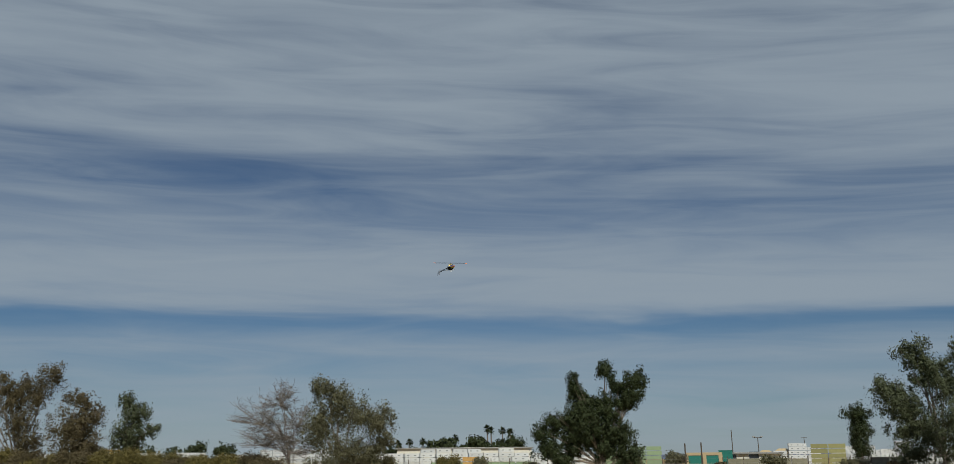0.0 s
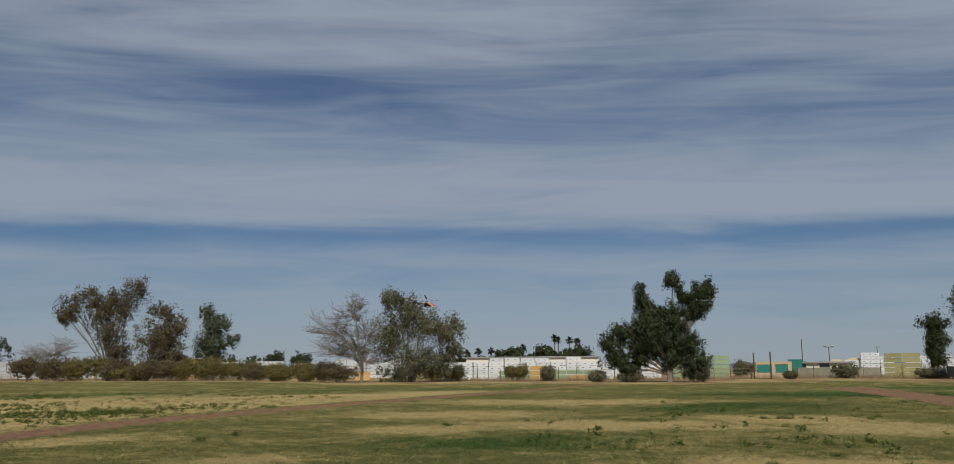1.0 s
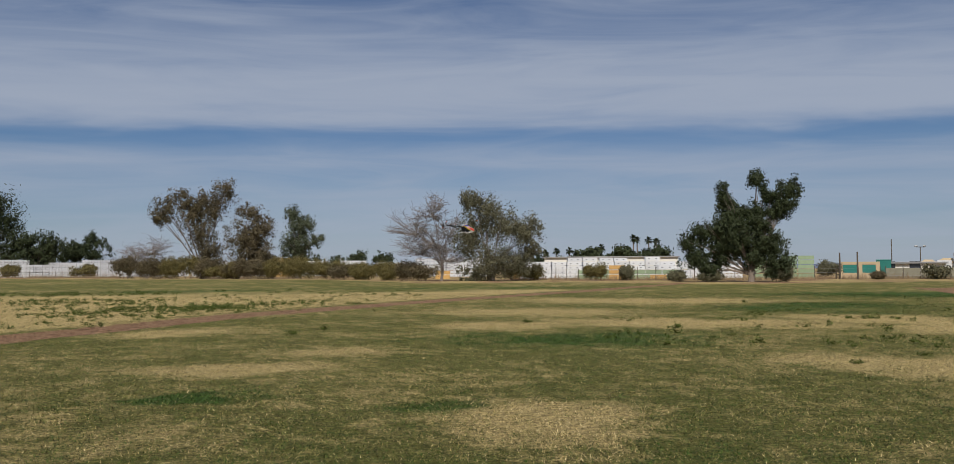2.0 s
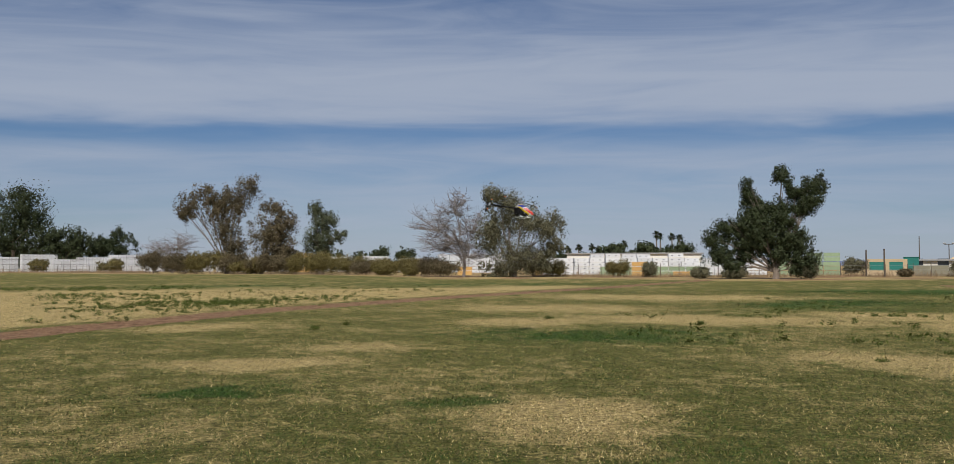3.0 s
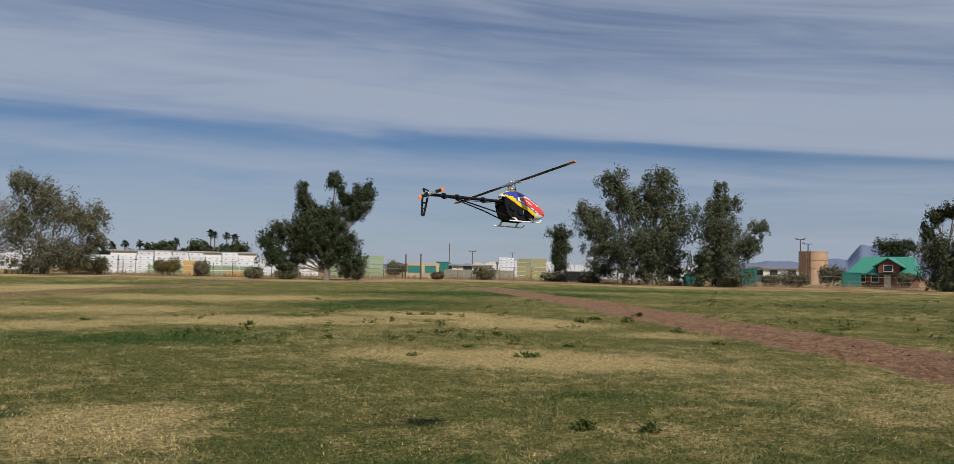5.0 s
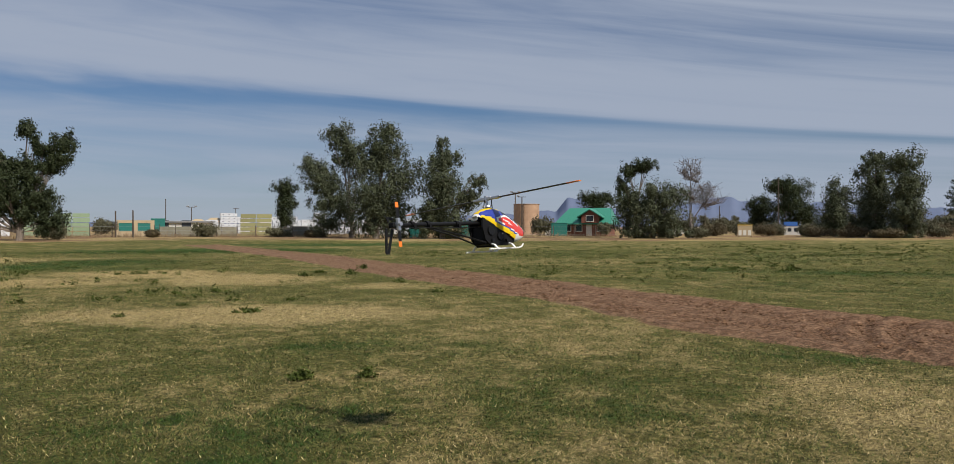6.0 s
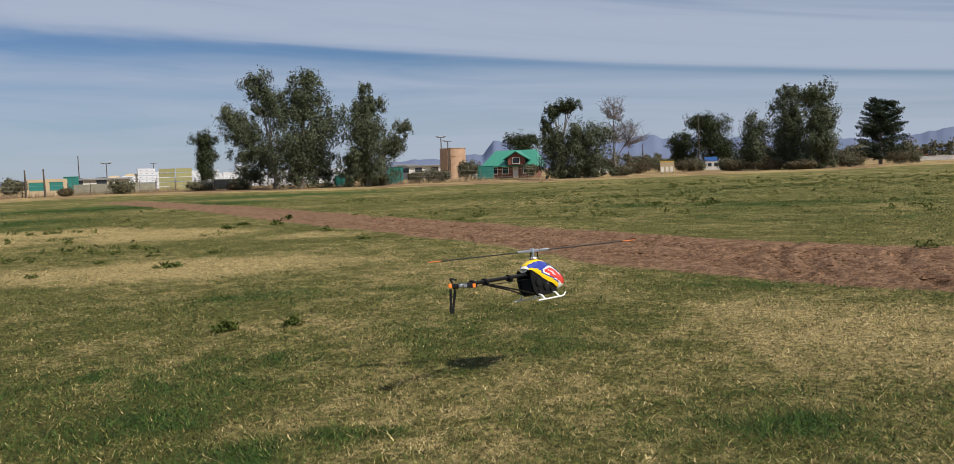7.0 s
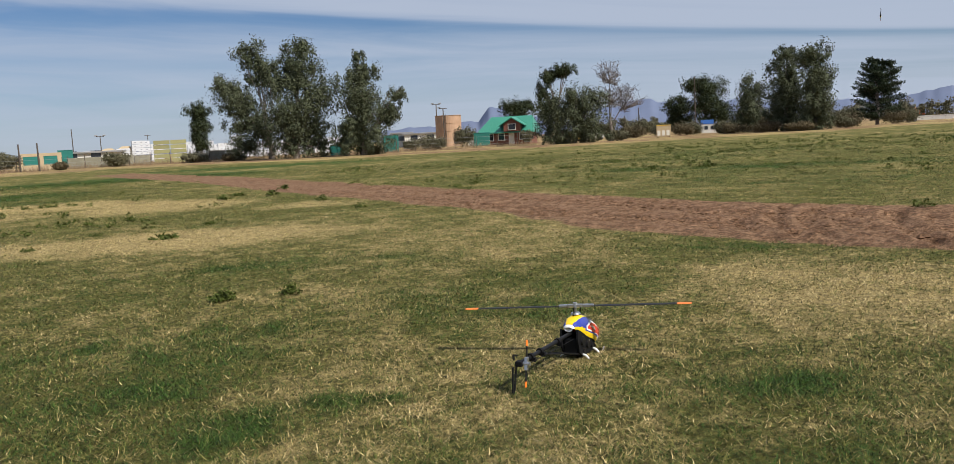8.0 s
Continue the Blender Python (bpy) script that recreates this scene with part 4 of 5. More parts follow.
WHITE = "stack of white-wrapped timber packs in the yard"
for k, (az, d, c, n) in enumerate(((-30.2, 288, 2, 5), (-28.6, 284, 2, 6), (-27.0, 284, 4, 7), (-25.6, 276, 3, 5), (-24.0, 290, 4, 6), (-22.2, 292, 4, 7), (-20.2, 290, 4, 7), (-18.0, 280, 4, 6), (-16.0, 270, 3, 7), (-14.2, 262, 4, 6), (-11.8, 262, 4, 7), (-9.4, 258, 4, 6), (-6.6, 250, 3, 6), (-3.8, 230, 4, 5), (-1.4, 210, 3, 6), (1.0, 200, 4, 6),
                                   (5.60, 150, 2, 5), (6.63, 157, 2, 5), (7.66, 152, 2, 4), (8.69, 159, 2, 5), (9.72, 154, 2, 5), (10.75, 161, 2, 5), (11.78, 156, 2, 4), (12.81, 151, 2, 5), (13.84, 158, 2, 5), (14.87, 153, 2, 4), (15.90, 160, 2, 4), (16.93, 155, 2, 3), (17.96, 150, 2, 4),
                                   (28.3, 185, 2, 3), (31.3, 190, 1, 6), (32.0, 194, 2, 6), (34.9, 190, 2, 5), (36.2, 188, 3, 5), (37.3, 180, 1, 6), (38.3, 178, 2, 5), (39.4, 172, 2, 4), (42.0, 185, 2, 4), (30.4, 182, 1, 4), (34.2, 176, 2, 4), (35.6, 172, 3, 4), (40.6, 170, 3, 4), (43.4, 160, 2, 4), (15.2, 143, 3, 3), (17.2, 146, 3, 3))):
    stack(az, d, c, n, WRAP, WHITE, k, turn=24 if az < 3 else 9, uneven=0 if az < 3 else 1)
for k, (az, d, c, n, mat, label) in enumerate(((20.6, 150, 2, 4, GREENSTACK, "stack of green treated timber"), (22.3, 152, 2, 5, GREENSTACK, "stack of green treated timber"), (10.0, 140, 3, 2, GREENSTACK, "low stack of green treated timber"), (13.4, 138, 3, 2, GREENSTACK, "low stack of green treated timber"),
                                               (33.2, 150, 2, 5, OLIVESTACK, "olive-green timber stack behind the fence"), (11.0, 134, 1, 3, RAWTIMBER, "orange-brown timber stack beside a bush"), (13.7, 134, 1, 1, RAWTIMBER, "small orange-brown timber pack"), (-0.6, 150, 1, 2, RAWTIMBER, "orange-brown timber stack behind a bare tree"), (4.6, 152, 1, 4, RAWTIMBER, "orange-brown timber stack behind bushes"), (-11.3, 240, 2, 7, RAWTIMBER, "orange-brown timber stack behind the hedge"))):
    stack(az, d, c, n, mat, label, 90 + k, uneven=0)


def long_shed(az, d, w, h):
    t = thing("long_shed", at(az, d), "long low white shed with a flat roof", "shed")
    bm = bmesh.new()
    box(bm, -w / 2, w / 2, 0, 9, -0.1, h - 0.35)
    part("wall", bm, PLASTER, t)
    bm = bmesh.new()
    box(bm, -w / 2 - 0.5, w / 2 + 0.5, -0.5, 9.5, h - 0.345, h, 0.03)
    part("roof", bm, STEEL, t)
    for k in range(int(w / 4)):
        bm = bmesh.new()
        box(bm, -w / 2 + 1.5 + 4 * k, -w / 2 + 3.2 + 4 * k, -0.06, 0.05, 1.6, 2.8)
        part("window", bm, GLASS, t)


long_shed(10.6, 235, 36, 5.1)
long_shed(49.3, 210, 9, 3.4)
long_shed(28.6, 172, 11, 2.7)
long_shed(47.9, 220, 5, 3.8)


def teal_box(az, d, w, h, turn=0):
    t = thing("storage_box", at(az, d, 0, turn), "teal corrugated storage box by the fence", "container")
    bm = bmesh.new()
    box(bm, -w / 2, w / 2, -1.2, 1.2, 0.08, h - 0.1, 0.02)
    part("body", bm, TEAL, t)
    for k in range(int(w / 0.3)):
        bm = bmesh.new()
        x = -w / 2 + 0.15 + 0.3 * k
        box(bm, x - 0.05, x + 0.05, -1.25, -1.19, 0.2, h - 0.2)
        part("rib", bm, TEAL, t)
    bm = bmesh.new()
    box(bm, -w / 2 - 0.04, w / 2 + 0.04, -1.26, 1.24, h - 0.11, h, 0.02)
    part("top_rail", bm, TEAL, t)
    bm = bmesh.new()
    box(bm, -w / 2 - 0.04, w / 2 + 0.04, -1.26, 1.24, 0, 0.1, 0.02)
    part("bottom_rail", bm, POSTWOOD, t)


for az, d, w, h in ((47.2, 131, 2.3, 2.55), (53.25, 147, 2.7, 2.3), (27.2, 168, 2.4, 3.1), (43.8, 122, 2.6, 1.6)):
    teal_box(az, d, w, h)


SCREENCLOTH = material("grey_screen_cloth", (0.17, 0.165, 0.12), 0.85, vary=0.35, scale=1.5, second=(0.28, 0.26, 0.2), objects=0.2)


def screened_fence(az0, az1, d, label):
    """Cloth panels tied between thin posts."""
    t = thing("screened_fence", at((az0 + az1) / 2, d), label, "fence")
    w = radians(az1 - az0) * d
    n = max(2, round(w / 2.4))
    r = random.Random(round(az0 * 10))
    for k in range(n + 1):
        bm = bmesh.new()
        tube(bm, [(0, 0, -0.1), (0, 0, 1.95)], [0.05, 0.045], 6)
        part("post", bm, POSTWOOD, t).location = (-w / 2 + w * k / n, 0, 0)
        if k < n:
            bm = bmesh.new()
            box(bm, -w / 2 + w * k / n + 0.06, -w / 2 + w * (k + 1) / n - 0.06, -0.02, 0.02, r.uniform(0.05, 0.2), r.uniform(1.35, 1.7))
            part("panel", bm, SCREENCLOTH, t)


screened_fence(27.3, 32.0, 141, "sagging grey-green screen cloth on fence posts")
screened_fence(34.4, 37.6, 137, "sagging grey-brown screen cloth on fence posts")


def framed_panels():
    t = thing("panel_frame", at(25.9, 146), "cream frame with two teal panels behind the fence", "panel frame")
    bm = bmesh.new()
    for x0, x1, z0, z1 in ((-2.8, 2.8, 2.15, 2.6), (-2.8, 2.8, 0, 0.85), (-2.8, -2.5, 0.85, 2.15), (-0.25, 0.3, 0.85, 2.15), (2.2, 2.8, 0.85, 2.15)):
        box(bm, x0, x1, -0.1, 0.1, z0, z1)
    part("frame", bm, CREAM, t)
    for x0, x1 in ((-2.5, -0.25), (0.3, 2.2)):
        bm = bmesh.new()
        box(bm, x0, x1, -0.05, 0.06, 0.85, 2.15)
        part("panel", bm, TEAL, t)


framed_panels()


def pole(az, d, h, label, heads=0, radius=0.1, cross=False):
    t = thing("lamp_post" if heads else "utility_pole", at(az, d), label, "lamp post" if heads else "pole")
    bm = bmesh.new()
    tube(bm, [(0, 0, -0.1), (0, 0, h)], [radius, radius * 0.75], 8)
    part("shaft", bm, POSTWOOD, t)
    if heads or cross:
        bm = bmesh.new()
        box(bm, -0.75, 0.75, -0.05, 0.05, h - 0.12, h)
        part("crossarm", bm, POSTWOOD, t)
    for k in range(heads):
        bm = bmesh.new()
        x = -0.75 + 1.5 * k / max(heads - 1, 1)
        box(bm, x - 0.28, x + 0.28, -0.3, 0.1, h + 0.003, h + 0.26, 0.05)
        part("lamp_head", bm, STEEL, t)


pole(27.65, 177, 7.0, "thin dark pole in the timber yard")
pole(29.2, 187, 5.7, "twin-headed lamp post in the timber yard", 2)
pole(31.9, 230, 6.4, "pole with a crossarm far behind the yard", cross=True)
pole(50.3, 174, 8.6, "twin-headed lamp post beside the tank", 2, 0.13)
pole(50.75, 170, 7.6, "lamp post beside the tank", 1, 0.13)
pole(67.2, 190, 11.8, "tall wooden pole before a round tree", 0, 0.14)
pole(63.6, 220, 6.8, "wooden pole far behind the field", 0, 0.12)
pole(62.7, 230, 5.2, "wooden pole far behind the field", 0, 0.12)
pole(24.75, 136, 3.9, "dark gate post at the yard", 0, 0.13)
pole(25.75, 136, 4.0, "dark gate post at the yard", 0, 0.13)


def tank():
    t = thing("storage_tank", at(51.05, 175), "rust-brown round water tank with riveted bands", "tank")
    for k in range(4):
        bm = bmesh.new()
        bmesh.ops.create_cone(bm, cap_ends=True, segments=48, radius1=2.62, radius2=2.62, depth=1.53, matrix=Matrix.Translation((0, 0, 0.76 + 1.55 * k)))
        part("plate_ring", bm, RUST, t)
    for k in range(5):
        bm = bmesh.new()
        bmesh.ops.create_cone(bm, cap_ends=True, segments=48, radius1=2.69, radius2=2.69, depth=0.1, matrix=Matrix.Translation((0, 0, 0.02 + 1.55 * k)))
        part("band", bm, RUST, t)
    bm = bmesh.new()
    tube(bm, [(-0.9, -2.68, 0), (-0.9, -2.68, 6.4)], [0.06, 0.06], 6)
    tube(bm, [(-0.5, -2.72, 0), (-0.5, -2.72, 6.4)], [0.06, 0.06], 6)
    part("ladder", bm, POSTWOOD, t)


tank()


def house():
    t = thing("house", at(54.9, 152, 0, -12), "red-brown house with a green gabled metal roof", "house")
    bm = bmesh.new()
    box(bm, -4.6, 4.2, 0, 7, -0.1, 2.35)
    part("wall", bm, BRICKWALL, t)
    bm = bmesh.new()
    a = [(-5.2, -1.0, 2.2), (5.0, -1.0, 2.2), (4.2, 3.5, 5.0), (-3.4, 3.5, 5.0), (-5.2, 8.0, 2.2), (5.0, 8.0, 2.2)]
    v = [bm.verts.new(p) for p in a] + [bm.verts.new((p[0], p[1], p[2] - 0.18)) for p in a]
    for q in ((0, 1, 2, 3), (3, 2, 5, 4), (0, 3, 4), (1, 5, 2)):
        bm.faces.new([v[i] for i in q])
        bm.faces.new([v[i + 6] for i in reversed(q)])
    for i, j in ((0, 1), (1, 5), (5, 4), (4, 0)):
        bm.faces.new((v[i], v[i + 6], v[j + 6], v[j]))
    roof = part("roof", bm, ROOFGREEN, t)
    for k in range(16):
        bm = bmesh.new()
        x = -4.6 + 0.58 * k
        top = 0.62 if -3.2 < x < 3.9 else 0.2
        tube(bm, [(x, -1.0, 2.23), (x, -1.0 + 4.5 * top, 2.23 + 2.8 * top)], [0.03, 0.03], 4)
        part("seam", bm, ROOFGREEN, roof)
    # gabled dormer
    bm = bmesh.new()
    box(bm, -0.2, 2.8, -1.25, 2.2, 2.3, 3.6)
    w = [bm.verts.new(p) for p in ((-0.2, -1.25, 3.61), (2.8, -1.25, 3.61), (1.3, -1.25, 4.5), (-0.2, 2.2, 3.61), (2.8, 2.2, 3.61), (1.3, 2.2, 4.5))]
    for q in ((0, 1, 2), (3, 5, 4), (0, 2, 5, 3), (1, 4, 5, 2)):
        bm.faces.new([w[i] for i in q])
    part("dormer", bm, BRICKWALL, t)
    bm = bmesh.new()
    for s in (-1, 1):
        p = [(1.3, -1.7, 4.75), (1.3, 3.0, 4.75), (1.3 + s * 2.3, 3.0, 3.35), (1.3 + s * 2.3, -1.7, 3.35)]
        q = [bm.verts.new(c) for c in p] + [bm.verts.new((c[0], c[1], c[2] - 0.15)) for c in p]
        for i in ((0, 1, 2, 3), (7, 6, 5, 4), (0, 4, 5, 1), (1, 5, 6, 2), (2, 6, 7, 3), (3, 7, 4, 0)):
            bm.faces.new([q[j] for j in i])
    part("dormer_roof", bm, ROOFGREEN, t)
    for x0, x1, y, z0, z1 in ((0.7, 1.9, -1.3, 2.6, 3.5), (-3.6, -2.4, -0.05, 0.8, 1.9), (-1.4, -0.4, -0.05, 0.8, 1.9), (2.4, 3.4, -0.05, 0.8, 1.9)):
        bm = bmesh.new()
        box(bm, x0 - 0.1, x1 + 0.1, y - 0.05, y + 0.06, z0 - 0.1, z1 + 0.1)
        win = part("window", bm, PLASTER, t)
        bm = bmesh.new()
        box(bm, x0, x1, y - 0.07, y - 0.052, z0, z1)
        part("pane", bm, GLASS, win)
    bm = bmesh.new()
    box(bm, 0.4, 1.4, -0.08, 0.02, 0, 2.0)
    part("door", bm, PLASTER, t)
    bm = bmesh.new()
    box(bm, -7.2, -4.62, 0.6, 5, -0.1, 2.0)
    part("lean_to", bm, PLASTER, t)
    bm = bmesh.new()
    box(bm, -7.5, -4.61, 0.2, 5.4, 2.003, 2.2)
    part("lean_to_roof", bm, ROOFGREEN, t)


house()


def digger(az, d, mat, s, turn, label):
    t = thing("excavator", at(az, d, 0, turn), label, "excavator")
    for y in (-0.75, 0.75):
        bm = bmesh.new()
        box(bm, -1.2 * s, 1.2 * s, (y - 0.2) * s, (y + 0.2) * s, 0, 0.55 * s, 0.2 * s)
        part("crawler_track", bm, RUBBER, t)
    bm = bmesh.new()
    box(bm, -1.2 * s, 1.0 * s, -0.8 * s, 0.8 * s, 0.6 * s, 1.2 * s, 0.1 * s)
    part("body", bm, mat, t)
    bm = bmesh.new()
    box(bm, -0.1 * s, 0.95 * s, -0.75 * s, 0.1 * s, 1.2 * s, 2.3 * s, 0.08 * s)
    cab = part("cab", bm, mat, t)
    bm = bmesh.new()
    box(bm, 0.05 * s, 0.8 * s, -0.765 * s, -0.6 * s, 1.45 * s, 2.15 * s)
    part("cab_window", bm, GLASS, cab)
    bm = bmesh.new()
    tube(bm, [(0.9 * s, 0.3 * s, 1.1 * s), (2.0 * s, 0.3 * s, 2.9 * s), (3.2 * s, 0.3 * s, 2.6 * s)], [0.18 * s, 0.2 * s, 0.15 * s], 6)
    part("boom", bm, mat, t)
    bm = bmesh.new()
    tube(bm, [(3.1 * s, 0.3 * s, 2.7 * s), (3.5 * s, 0.3 * s, 1.2 * s)], [0.14 * s, 0.11 * s], 6)
    part("stick", bm, mat, t)
    bm = bmesh.new()
    tube(bm, [(3.5 * s, 0.3 * s, 1.2 * s), (3.3 * s, 0.3 * s, 0.8 * s), (2.9 * s, 0.3 * s, 0.75 * s)], [0.3 * s, 0.35 * s, 0.25 * s], 6)
    part("bucket", bm, POSTWOOD, t)


digger(59.9, 146, YELLOW, 0.62, 160, "small yellow excavator under the trees")
digger(80.3, 345, ORANGE, 1.3, 150, "orange excavator far beyond the field")


def vehicle(name, az, d, turn, label, pickup):
    """A pale car or pickup in parts, 4.6 m long."""
    t = thing(name, at(az, d, 0, turn), label, "truck" if pickup else "car")

    def slab(outline, half):
        bm = bmesh.new()
        a, b = ([bm.verts.new((x, y, z)) for x, z in outline] for y in (-half, half))
        bm.faces.new(a)
        bm.faces.new(b[::-1])
        for i in range(len(a)):
            j = (i + 1) % len(a)
            bm.faces.new((a[i], b[i], b[j], a[j]))
        bmesh.ops.recalc_face_normals(bm, faces=bm.faces)
        return bm

    part("body", slab([(-2.3, 0.4), (2.25, 0.4), (2.3, 0.75), (2.1, 0.95), (0.9, 1.05), (-2.25, 1.0)], 0.88), PLASTER, t)
    cab = [(0.95, 1.053), (0.35, 1.62), (-0.75, 1.66), (-0.95, 1.053)] if pickup else [(1.0, 1.053), (0.35, 1.5), (-1.2, 1.52), (-2.0, 1.02)]
    top = part("cabin", slab(cab, 0.76), PLASTER, t)
    lo, hi = (-0.75, 0.6) if pickup else (-1.35, 0.65)
    for y in (-0.765, 0.745):
        for x0, x1 in ((lo, (lo + hi) / 2 - 0.05), ((lo + hi) / 2 + 0.05, hi)):
            bm = bmesh.new()
            box(bm, x0, x1, y, y + 0.02, 1.12, 1.42)
            part("side_window", bm, GLASS, top)
    for x in (-1.45, 1.4):
        for y in (-0.84, 0.84):
            bm = bmesh.new()
            bmesh.ops.create_cone(bm, cap_ends=True, segments=18, radius1=0.34, radius2=0.34, depth=0.22, matrix=Matrix.Translation((x, y, 0.34)) @ Matrix.Rotation(math.pi / 2, 4, "X"))
            wheel = part("wheel", bm, RUBBER, t)
            bm = bmesh.new()
            bmesh.ops.create_cone(bm, cap_ends=True, segments=14, radius1=0.2, radius2=0.2, depth=0.24, matrix=Matrix.Translation((x, y, 0.34)) @ Matrix.Rotation(math.pi / 2, 4, "X"))
            part("rim", bm, STEEL, wheel)


vehicle("pickup_truck", 60.55, 150, 170, "white pickup truck parked under the trees", True)
vehicle("car", 79.5, 205, 8, "white car on the road beyond the field", False)


def crate():
    t = thing("painted_crate", at(65.2, 140), "pale crate with worn yellow and grey paint", "crate")
    bm = bmesh.new()
    box(bm, -1.1, 1.1, -0.8, 0.8, 0.1, 1.85, 0.03)
    part("body", bm, CREAM, t)
    bm = bmesh.new()
    box(bm, -1.15, 1.15, -0.85, 0.85, 1.853, 1.95, 0.02)
    part("lid", bm, YELLOW, t)
    for x in (-0.7, 0.0, 0.7):
        bm = bmesh.new()
        box(bm, x - 0.25, x + 0.2, -0.83, -0.79, 0.3, 1.1)
        part("panel", bm, PLASTER, t)
    for x in (-0.9, 0.9):
        bm = bmesh.new()
        box(bm, x - 0.1, x + 0.1, -0.7, 0.7, 0, 0.1)
        part("skid", bm, POSTWOOD, t)


def kiosk():
    t = thing("kiosk", at(68.05, 178), "small white kiosk with a blue roof", "kiosk")
    bm = bmesh.new()
    box(bm, -1.5, 1.5, -1, 1, -0.05, 1.75)
    part("wall", bm, PLASTER, t)
    bm = bmesh.new()
    box(bm, -1.6, 0.9, -1.1, 1.1, 1.753, 2.6, 0.04)
    part("roof", bm, BLUE, t)
    for x in (-0.9, 0.3):
        bm = bmesh.new()
        box(bm, x, x + 0.7, -1.05, -0.98, 0.7, 1.4)
        part("window", bm, GLASS, t)


crate()
kiosk()


def low_wall():
    t = thing("boundary_wall", at(81.5, 250, 0, 6), "low white boundary wall beyond the field", "wall")
    for k in range(8):
        bm = bmesh.new()
        box(bm, -12 + 3 * k, -9.06 + 3 * k, -0.1, 0.1, -0.05, 0.95, 0.02)
        part("wall_panel", bm, PLASTER, t)
        bm = bmesh.new()
        box(bm, -12.06 + 3 * k, -9.0 + 3 * k, -0.16, 0.16, 0.953, 1.1, 0.02)
        part("coping", bm, PLASTER, t)


low_wall()


def tan_roofs():
    for az, d, w, h in ((29.6, 188, 3.4, 3.2), (30.6, 190, 3.8, 3.5)):
        t = thing("shed", at(az, d), "low shed with a tan pitched roof in the yard", "shed")
        bm = bmesh.new()
        box(bm, -w / 2, w / 2, 0, 3, -0.1, h - 0.9)
        part("wall", bm, PLASTER, t)
        bm = bmesh.new()
        p = [(-w / 2 - 0.3, -0.3, h - 0.9), (w / 2 + 0.3, -0.3, h - 0.9), (w * 0.2, 1.5, h), (-w * 0.2, 1.5, h), (-w / 2 - 0.3, 3.3, h - 0.9), (w / 2 + 0.3, 3.3, h - 0.9)]
        v = [bm.verts.new(c) for c in p]
        for q in ((0, 1, 2, 3), (3, 2, 5, 4), (0, 3, 4), (1, 5, 2), (0, 4, 5, 1)):
            bm.faces.new([v[i] for i in q])
        part("roof", bm, CREAM, t)


tan_roofs()


def fence(line, name, label):
    """Posts with wires and dead brush caught in them."""
    t = thing(name, Matrix.Identity(4), label, "fence")
    r = random.Random(4)
    pts = [Vector((d * math.sin(radians(a)), d * math.cos(radians(a)), 0)) for a, d in line]
    verts, faces = [], []
    for a, b in zip(pts, pts[1:]):
        n = max(1, round((b - a).length / 3.2))
        for k in range(n):
            p = a.lerp(b, k / n)
            bm = bmesh.new()
            tube(bm, [(0, 0, -0.1), (0, 0, r.uniform(1.7, 2.0))], [0.06, 0.05], 5)
            part("post", bm, POSTWOOD, t).location = p
        for h in (0.5, 1.0, 1.6):
            bm = bmesh.new()
            tube(bm, [a + Vector((0, 0, h)), b + Vector((0, 0, h))], [0.015, 0.015], 4)
            part("wire", bm, STEEL, t)
        for k in range(int((b - a).length * 34)):
            p = a.lerp(b, r.random()) + Vector((r.gauss(0, 0.7), r.gauss(0, 0.7), 0))
            h, s = r.uniform(0.15, 0.55) + 0.6 * r.random() ** 4, r.uniform(0.015, 0.04)
            q, l = r.uniform(-0.45, 0.45), r.uniform(-0.45, 0.45)
            i = len(verts)
            verts += [(p.x - s, p.y, 0), (p.x + s, p.y, 0), (p.x + q + s * 0.4, p.y + l, h), (p.x + q - s * 0.4, p.y + l, h)]
            faces.append((i, i + 1, i + 2, i + 3))
    tagged(mesh_part("brush", verts, faces, SCREEN, t, "dry brush caught in the wire"), kind="stuff")


fence([(-31, 280), (-26, 262), (-21, 225)], "wire_fence", "wire fence with dry brush before white stacks")
fence([(4, 132), (10, 130), (16, 124), (22, 134), (27, 140), (32, 140), (38, 134), (45, 118), (50, 124), (57, 130)], "wire_fence", "wire fence with dry brush along the yard")


def far_wood(az0, az1, d, h, label, seed, leaf=LEAF_DARK, count=3600):
    r = np.random.default_rng(seed)
    mid = (az0 + az1) / 2
    w = radians(az1 - az0) * d
    n = max(4, int(w / (h * 0.55)))
    blobs = []
    for k in range(n):
        u = (k + 0.5) / n * w - w / 2 + r.uniform(-1, 1) * h * 0.2
        top = h * r.uniform(0.55, 1.0)
        blobs += [(u, top * 0.72, h * r.uniform(0.22, 0.4), top * 0.3), (u + r.uniform(-1, 1) * h * 0.2, top * 0.35, h * 0.42, top * 0.36)]
    ob = quads_part("far_wood", leaves(blobs, count, h * 0.09, 0.1, r, slim=0.6), leaf)
    ob.matrix_basis = at(mid, d)
    tagged(ob, label, "woods", kind="stuff")


